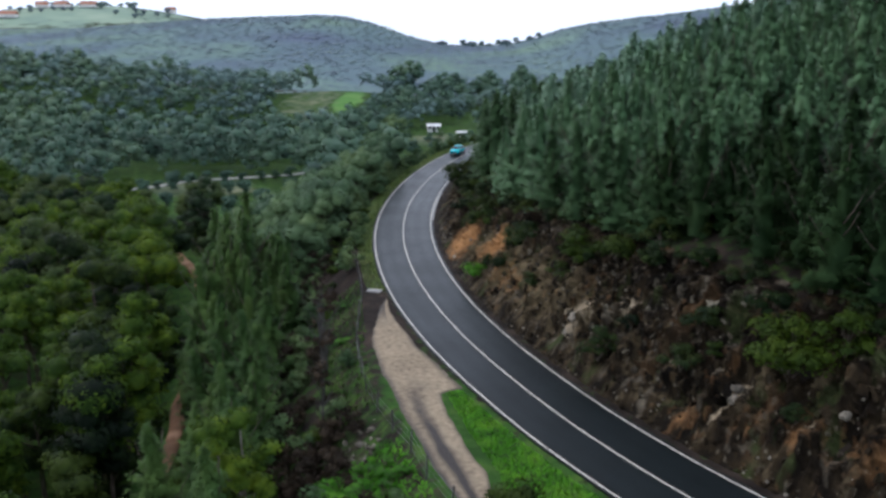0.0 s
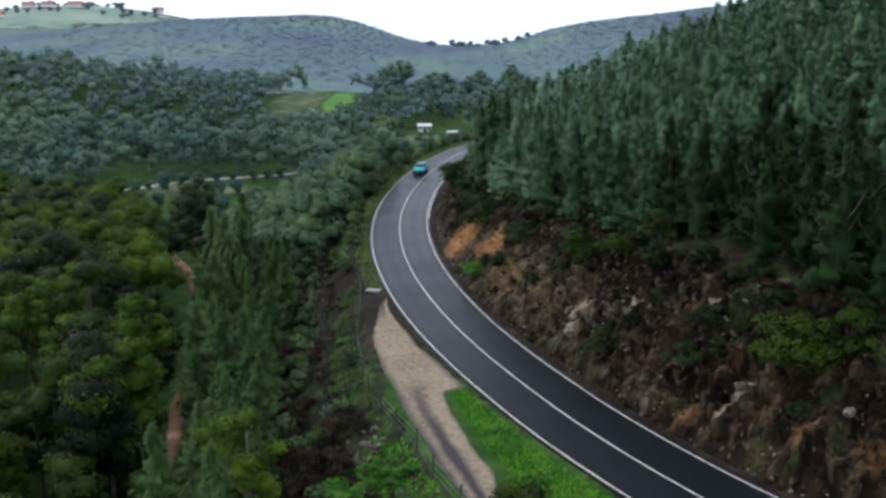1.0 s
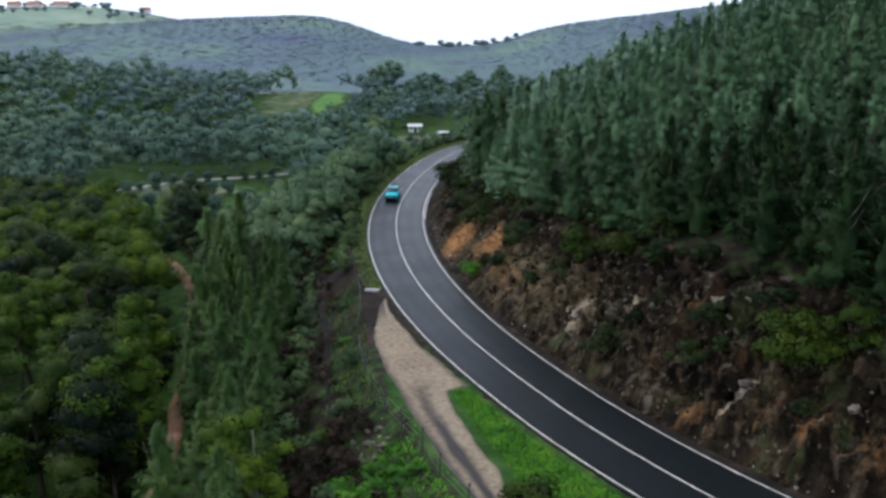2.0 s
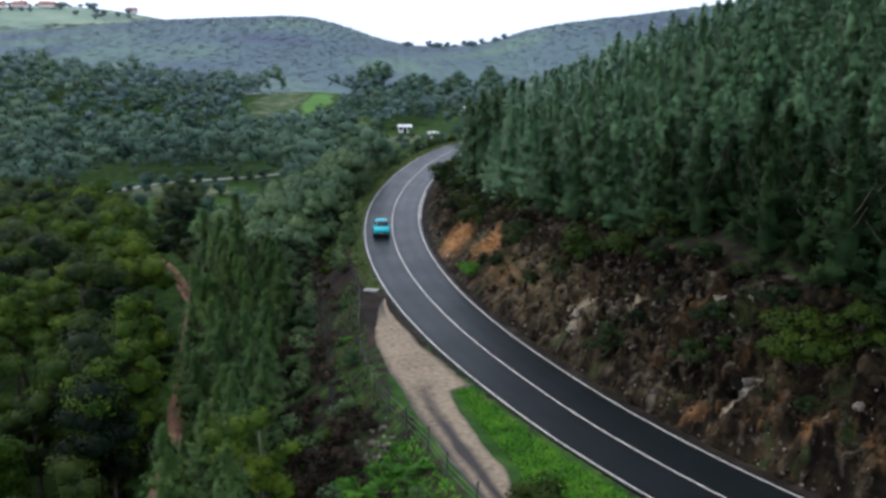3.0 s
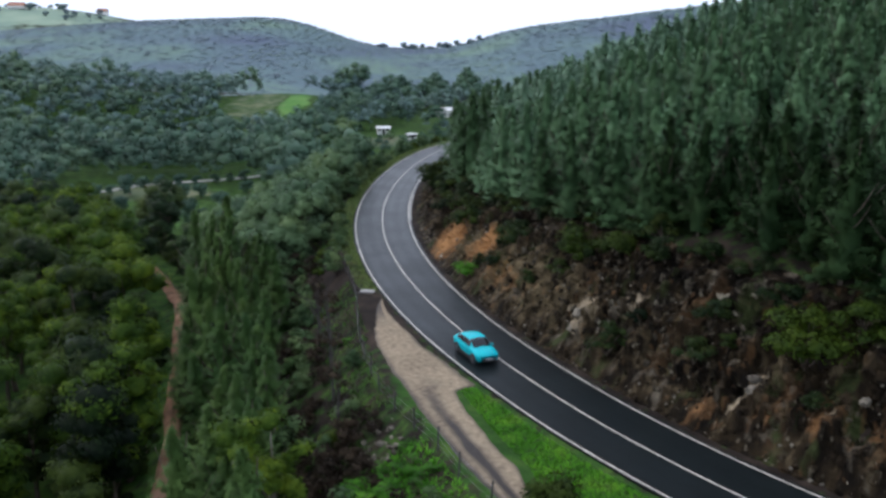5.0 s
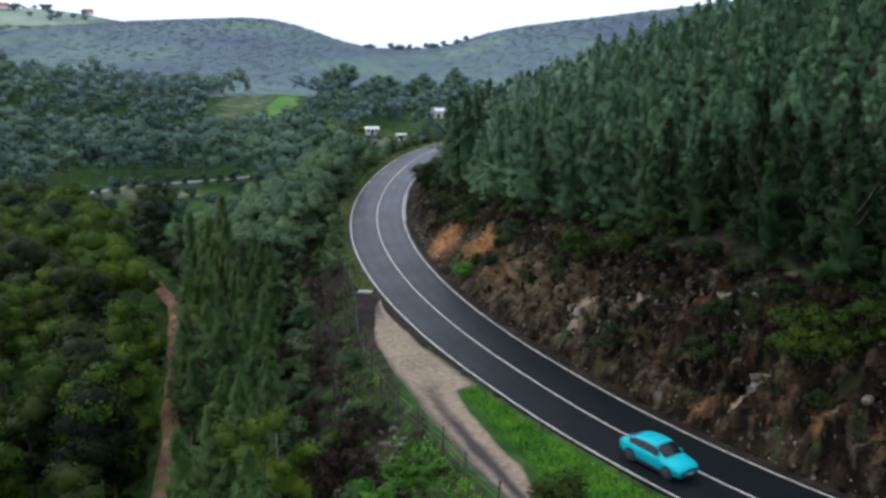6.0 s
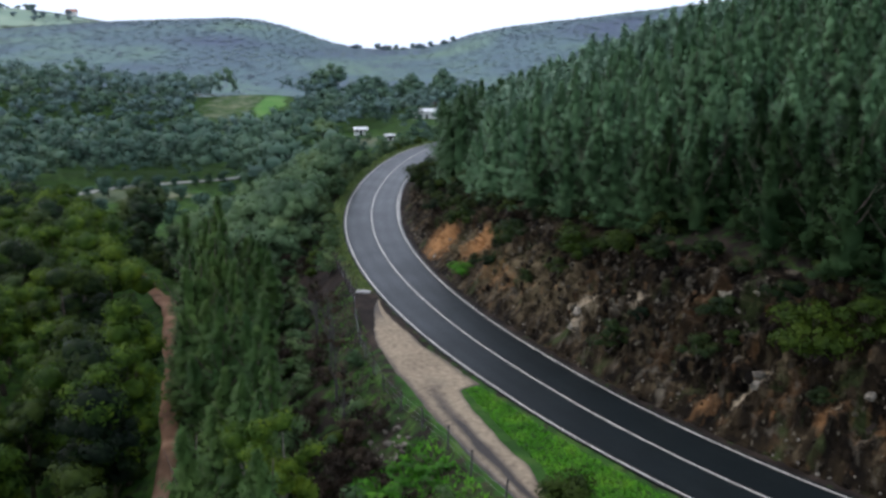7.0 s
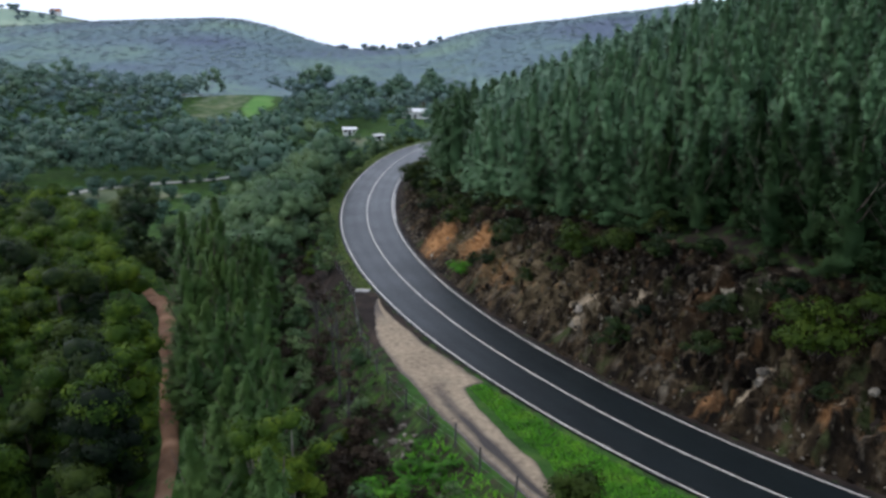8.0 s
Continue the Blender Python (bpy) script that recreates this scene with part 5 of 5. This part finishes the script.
# ---- farm lane, houses ----
def make_lane():
    t = np.gradient(FARM, axis=0)
    t /= np.linalg.norm(t, axis=1)[:, None]
    n = np.stack([t[:, 1], -t[:, 0]], 1)
    k = np.linspace(-1.0, 1.0, 5)
    p = FARM[:, None] + n[:, None] * k[None, :, None]
    z = height(p[..., 0].ravel(), p[..., 1].ravel()).reshape(p.shape[:2]).max(1)[:, None] + 0.3 - 0.7 * (np.abs(k) > 0.95)
    me = raw_mesh("farm_lane", np.concatenate([p, z[..., None]], -1).reshape(-1, 3), grid_faces(*z.shape), M_CONCRETE, True)
    return tagged(new("farm_lane", me), "pale concrete farm lane across the valley", "lane", kind="structure")


make_lane()
hedge = [make_shrub(R5, 2.3, 1.7, 380, 0.5, M_HAZED_VALLEY, "hedge_bush", "round dark bush in a row beside the lane", "bush")]
hp = FARM[8::3][:26] + np.array([1.9, -2.6]) + R5.normal(size=(len(FARM[8::3][:26]), 2)) * 0.25
place(hedge, hp, R5, "row of bushes along the lane", 2, (0.75, 1.15), 0.05)
fieldtrees = [make_shrub(R5, 4.2, 2.6, 700, 0.5, M_HAZED_VALLEY, "field_tree", "round dark tree in the open field", "tree", 12)]
place(fieldtrees, np.array([(-57, 205), (-53.5, 206), (-44, 212), (-41, 222), (-37, 205), (-66, 190), (-48, 176), (-45, 190), (-70, 208)]), R5, "trees of the open field", 2, (0.7, 1.2), 0.05)


yard = [make_shrub(R5, 2.6, 2.2, 420, 0.5, M_SLOPE, "yard_bush", "round green bush in the farm yard", "bush", 9), make_shrub(R5, 3.6, 2.8, 420, 0.55, M_HAZED_VALLEY, "yard_tree", "small dark tree in the farm yard", "tree", 9)]
yp = np.stack([R5.uniform(-38, 8, 60), R5.uniform(215, 372, 60)], 1)
yp = yp[(np.hypot(yp[:, 0] + 21, yp[:, 1] - 352) > 6) & (np.hypot(yp[:, 0] + 10, yp[:, 1] - 335) > 5) & (off_road(yp[:, 0], yp[:, 1])[0] < -9)]
place(yard, yp, R5, "bushes round the farm", 2, (0.6, 1.2), 0.1)


def make_house(x, y, z, w, dpt, h, turn, wall_mat, roof_mat, label, windows=3, pitch=0.35):
    root = tagged(new("house"), label, "house")
    root.matrix_basis = pose(x, y, z, 0, 0, turn)
    bm = bmesh.new()
    box(bm, (w, dpt, h), (0, 0, h / 2 - 0.4), 0.03)
    part("house_body", bm, wall_mat, root)
    bm = bmesh.new()
    o, rise = 0.45, pitch * dpt / 2
    rings = [(-w / 2 - o, -dpt / 2 - o, h - 0.4), (w / 2 + o, -dpt / 2 - o, h - 0.4), (w / 2 + o, dpt / 2 + o, h - 0.4), (-w / 2 - o, dpt / 2 + o, h - 0.4)]
    lowv = [bm.verts.new(p) for p in rings]
    upv = [bm.verts.new((p[0], p[1], p[2] + 0.14)) for p in rings]
    rid = [bm.verts.new((-w / 2 - o, 0, h - 0.26 + rise)), bm.verts.new((w / 2 + o, 0, h - 0.26 + rise))]
    bm.faces.new(lowv[::-1])
    for i in range(4):
        bm.faces.new((lowv[i], lowv[(i + 1) % 4], upv[(i + 1) % 4], upv[i]))
    bm.faces.new((upv[0], upv[1], rid[1], rid[0]))
    bm.faces.new((upv[2], upv[3], rid[0], rid[1]))
    bm.faces.new((upv[1], upv[2], rid[1]))
    bm.faces.new((upv[3], upv[0], rid[0]))
    part("roof", bm, roof_mat, root)
    for i in range(windows):
        bm = bmesh.new()
        door = i == windows // 2
        box(bm, (1.0, 0.08, 2.0 if door else 1.1), ((i + 0.5) / windows * w - w / 2, -dpt / 2 - 0.02, 0.7 if door else 1.3), 0.01)
        part("door" if door else "window", bm, M_DARKGLASS, root)
    return root


for x, y, w, dpt, h, turn, wm, rm, lab in (
        (-21.3, 357, 4.6, 4.0, 2.2, 8, M_WHITEWALL, M_GREYROOF, "small white farmhouse with a pale roof"),
        (-9.9, 340, 3.0, 2.4, 1.9, 20, M_WHITEWALL, M_GREYROOF, "small pale farm shed"),
        (5.5, 420, 12.5, 6.0, 3.2, -6, M_WHITEWALL, M_GREYROOF, "long white farm building with a pale roof"),
        (-590, 1345, 22, 12, 4, 5, M_WHITEWALL, M_REDROOF, "house with a red tiled roof on the far hill"),
        (-625, 1335, 20, 12, 4, -8, M_WHITEWALL, M_REDROOF, "house with a red tiled roof on the far hill"),
        (-652, 1330, 16, 12, 4, 12, M_WHITEWALL, M_REDROOF, "house with a red tiled roof on the far hill"),
        (-668, 1265, 24, 12, 4, 0, M_WHITEWALL, M_REDROOF, "long house with a red tiled roof on the far hill"),
        (-700, 1262, 16, 12, 5, 15, M_WHITEWALL, M_REDROOF, "house with a red tiled roof on the far hill"),
        (-490, 1400, 14, 10, 5, 0, M_WHITEWALL, M_REDROOF, "house with a red tiled roof on the far hill")):
    tagged(make_house(x, y, height([x], [y])[0] + 0.3, w, dpt, h, turn, wm, rm, lab, 5 if w > 9 else 3, 0.8 if y > 1000 else 0.35), group="houses of the valley")


# ---- car ----
M_PAINT = ramp_mat("turquoise car paint", [(0.0, 0.36, 0.41), (0.0, 0.41, 0.45)], 2.0, 3, 0.26, coat=0.05, spec=0.12)
M_TYRE = plain("tyre rubber", (0.02, 0.02, 0.021), 0.85)
M_RIM = plain("alloy rim", (0.10, 0.10, 0.105), 0.4, 0.6)
M_TRIM = plain("black plastic trim", (0.018, 0.018, 0.02), 0.5)
M_SCREEN = ramp_mat("tinted car glass", [(0.010, 0.012, 0.014), (0.016, 0.018, 0.02)], 1.0, 2, 0.05, spec=0.3)
M_PLATE = plain("white plate", (0.4, 0.4, 0.39), 0.5)
M_TAIL = plain("red lamp glass", (0.35, 0.01, 0.01), 0.15)


def lamp_mat():
    m = plain("lit headlamp", (0.8, 0.82, 0.85), 0.1)
    b = m.node_tree.nodes["Principled BSDF"]
    b.inputs["Emission Color"].default_value, b.inputs["Emission Strength"].default_value = (0.9, 0.97, 1, 1), 1.0
    return m


M_HEAD = lamp_mat()


def loft(rows):
    """A skin over rows of the same number of places, as a bmesh with closed ends."""
    bm = bmesh.new()
    vs = [[bm.verts.new(p) for p in r] for r in rows]
    for a, b in zip(vs, vs[1:]):
        for i in range(len(a) - 1):
            bm.faces.new((a[i], a[i + 1], b[i + 1], b[i]))
    for r in (vs[0], vs[-1]):
        bm.faces.new(r)
    return bm


BODY = ([-2.36, -2.30, -2.1, -1.5, -0.6, 0.4, 1.0, 1.5, 1.9, 2.15, 2.28, 2.35],
        [0.42, 0.34, 0.30, 0.27, 0.25, 0.25, 0.25, 0.26, 0.28, 0.30, 0.34, 0.42],
        [0.94, 1.05, 1.12, 1.13, 1.10, 1.08, 1.06, 1.01, 0.94, 0.86, 0.77, 0.62],
        [0.74, 0.84, 0.91, 0.96, 0.955, 0.95, 0.955, 0.955, 0.93, 0.87, 0.78, 0.64])


def body_at(y):
    return [float(np.interp(y, BODY[0], c)) for c in BODY[1:]]


def cabin(y, u):
    """A place on the cabin: u runs from -1 (belt line) over the roof to 1."""
    top = float(np.interp(y, [-2.2, -1.9, -1.6, -1.3, -1.0, -0.6, -0.2, 0.1, 0.35, 0.6, 0.9, 1.25], [1.12, 1.31, 1.45, 1.54, 1.60, 1.645, 1.66, 1.645, 1.585, 1.45, 1.26, 1.03]))
    belt = body_at(y)[1] - 0.05
    hw, rw = body_at(y)[2] * 0.93, 0.67
    a = abs(u)
    if a > 0.5:
        k = (a - 0.5) * 2
        x, z = rw + (hw - rw) * k, top - 0.05 - (top - 0.05 - belt) * k
    else:
        x, z = rw * a * 2, top - 0.05 * (a * 2) ** 2.5
    return (math.copysign(x, u), y, max(z, belt - 0.02))


def cabin_patch(y0, y1, u0, u1, lift=0.0, ny=8, nu=6):
    """A pane or panel of the cabin, with a little thickness."""
    rows = []
    for y in np.linspace(y0, y1, ny):
        rows.append([Vector(cabin(y, u)) for u in np.linspace(u0, u1, nu)])
    bm = bmesh.new()
    vs = [[bm.verts.new(p + Vector((p.x * 0.9, p.y * 0.15, 0.5)).normalized() * lift) for p in r] for r in rows]
    for a, b in zip(vs, vs[1:]):
        for i in range(nu - 1):
            bm.faces.new((a[i], a[i + 1], b[i + 1], b[i]))
    bmesh.ops.recalc_face_normals(bm, faces=bm.faces[:])
    bmesh.ops.solidify(bm, geom=bm.faces[:], thickness=0.012)
    return bm


def make_car():
    root = tagged(new("car"), "turquoise five-door crossover car driving along the road", "car")
    rows = []
    ys = sorted({round(float(y), 2) for y in list(BODY[0]) + list(np.linspace(-2.2, 2.2, 12))})
    for y in ys:
        zb, zt, hw = body_at(y)
        prof = [(0.76, zb), (0.87, zb + 0.05), (0.92, zb + 0.20), (0.955, zb + 0.34), (1.0, zt - 0.24), (0.965, zt - 0.11), (0.86, zt - 0.02), (0.5, zt + 0.03), (0.0, zt + 0.045)]
        half = [(hw * k, y, z) for k, z in prof]
        rows.append([(-x, yy, z) for x, yy, z in half] + half[-2::-1])
    body = part("body", loft(rows), M_PAINT, root, smooth=True)
    rows = [[cabin(y, u) for u in np.linspace(-1, 1, 21)] for y in np.linspace(-2.2, 1.25, 28)]
    part("cabin_shell", loft(rows), M_PAINT, root, smooth=True)
    part("windscreen", cabin_patch(0.38, 1.12, -0.52, 0.52, 0.02), M_SCREEN, root, "tinted windscreen", True)
    part("rear_window", cabin_patch(-2.05, -1.45, -0.46, 0.46, 0.02), M_SCREEN, root, "tinted rear window", True)
    for sgn in (-1, 1):
        for y0, y1 in ((-1.60, -0.485), (-0.455, 0.70)):
            part("side_window", cabin_patch(y0, y1, sgn * 0.57, sgn * 0.95, 0.02), M_SCREEN, root, "dark side window", True)
        bm = bmesh.new()
        box(bm, (0.24, 0.26, 0.11), (sgn * 0.68, 2.10, 0.77), 0.05, Euler((radians(-28), 0, radians(-sgn * 30))).to_matrix().to_4x4())
        part("headlight", bm, M_HEAD, root, "bright white headlight", True)
        bm = bmesh.new()
        box(bm, (0.36, 0.10, 0.12), (sgn * 0.62, -2.31, 0.86), 0.03, Euler((0, 0, radians(sgn * 16))).to_matrix().to_4x4())
        part("tail_light", bm, M_TAIL, root, "red tail light", True)
        bm = bmesh.new()
        box(bm, (0.22, 0.14, 0.15), (sgn * 1.02, 0.72, 1.06), 0.05)
        part("wing_mirror", bm, M_PAINT, root, "", True)
        # The sill's black also stands in for shade along the lower body.
        bm = bmesh.new()
        box(bm, (0.06, 2.1, 0.18), (sgn * 0.94, 0.0, 0.33), 0.02)
        part("sill", bm, M_TRIM, root, "black sill, also standing in for shade below the doors")
        for y in (-0.47, 0.52):
            bm = bmesh.new()
            box(bm, (0.03, 0.2, 0.035), (sgn * 0.955, y - 0.25, 0.86), 0.01)
            part("door_handle", bm, M_PAINT, root)
    bm = bmesh.new()
    box(bm, (1.1, 0.06, 0.22), (0, 2.335, 0.46), 0.025)
    part("grille", bm, M_TRIM, root, "black lower grille")
    bm = bmesh.new()
    box(bm, (0.5, 0.02, 0.11), (0, 2.372, 0.52), 0.004)
    part("number_plate", bm, M_PLATE, root, "white number plate")
    bm = bmesh.new()
    box(bm, (1.3, 0.12, 0.2), (0, -2.33, 0.42), 0.03)
    part("rear_bumper", bm, M_TRIM, root, "black rear bumper insert")
    for sx in (-1, 1):
        for sy in (-1.40, 1.42):
            at = Matrix.Translation((sx * 0.84, sy, 0.36)) @ Euler((0, radians(90), 0)).to_matrix().to_4x4()
            bm = bmesh.new()
            bmesh.ops.create_cone(bm, cap_ends=True, segments=28, radius1=0.42, radius2=0.42, depth=0.215, matrix=Matrix.Translation((sx * 0.845, sy, 0.40)) @ Euler((0, radians(90), 0)).to_matrix().to_4x4())
            part("wheel_arch", bm, M_TRIM, root, "black wheel arch")
            bm = bmesh.new()
            bmesh.ops.create_cone(bm, cap_ends=True, segments=28, radius1=0.36, radius2=0.36, depth=0.26, matrix=at)
            bmesh.ops.bevel(bm, geom=[e for e in bm.edges if e.calc_face_angle(0) > 1.0], offset=0.035, segments=2, affect="EDGES")
            wheel = part("tyre", bm, M_TYRE, root, "black tyre", True)
            bm = bmesh.new()
            bmesh.ops.create_cone(bm, cap_ends=True, segments=24, radius1=0.25, radius2=0.25, depth=0.275, matrix=at)
            for k in range(5):
                box(bm, (0.29, 0.07, 0.44), (sx * 0.84, sy, 0.36), 0.0, Euler((radians(36 * k), 0, 0)).to_matrix().to_4x4())
            part("rim", bm, M_RIM, wheel, "silver alloy rim")
    return root


CAR = make_car()
CAR.scale = (0.95, 0.95, 0.97)


def car_arc(t):
    """Metres along the road at t seconds: a steady, slightly slowing run."""
    return 521.05 - 21.85 * t + 0.223 * t * t


def motions():
    rows = []
    for k in range(33):
        p, turn = road_at(car_arc(k * 0.25), -1.38)
        rows.append((k * 0.25, pose(p[0], p[1], 0.005, 0, 0, math.degrees(turn) + 90)))
    walk(CAR, rows)


motions()
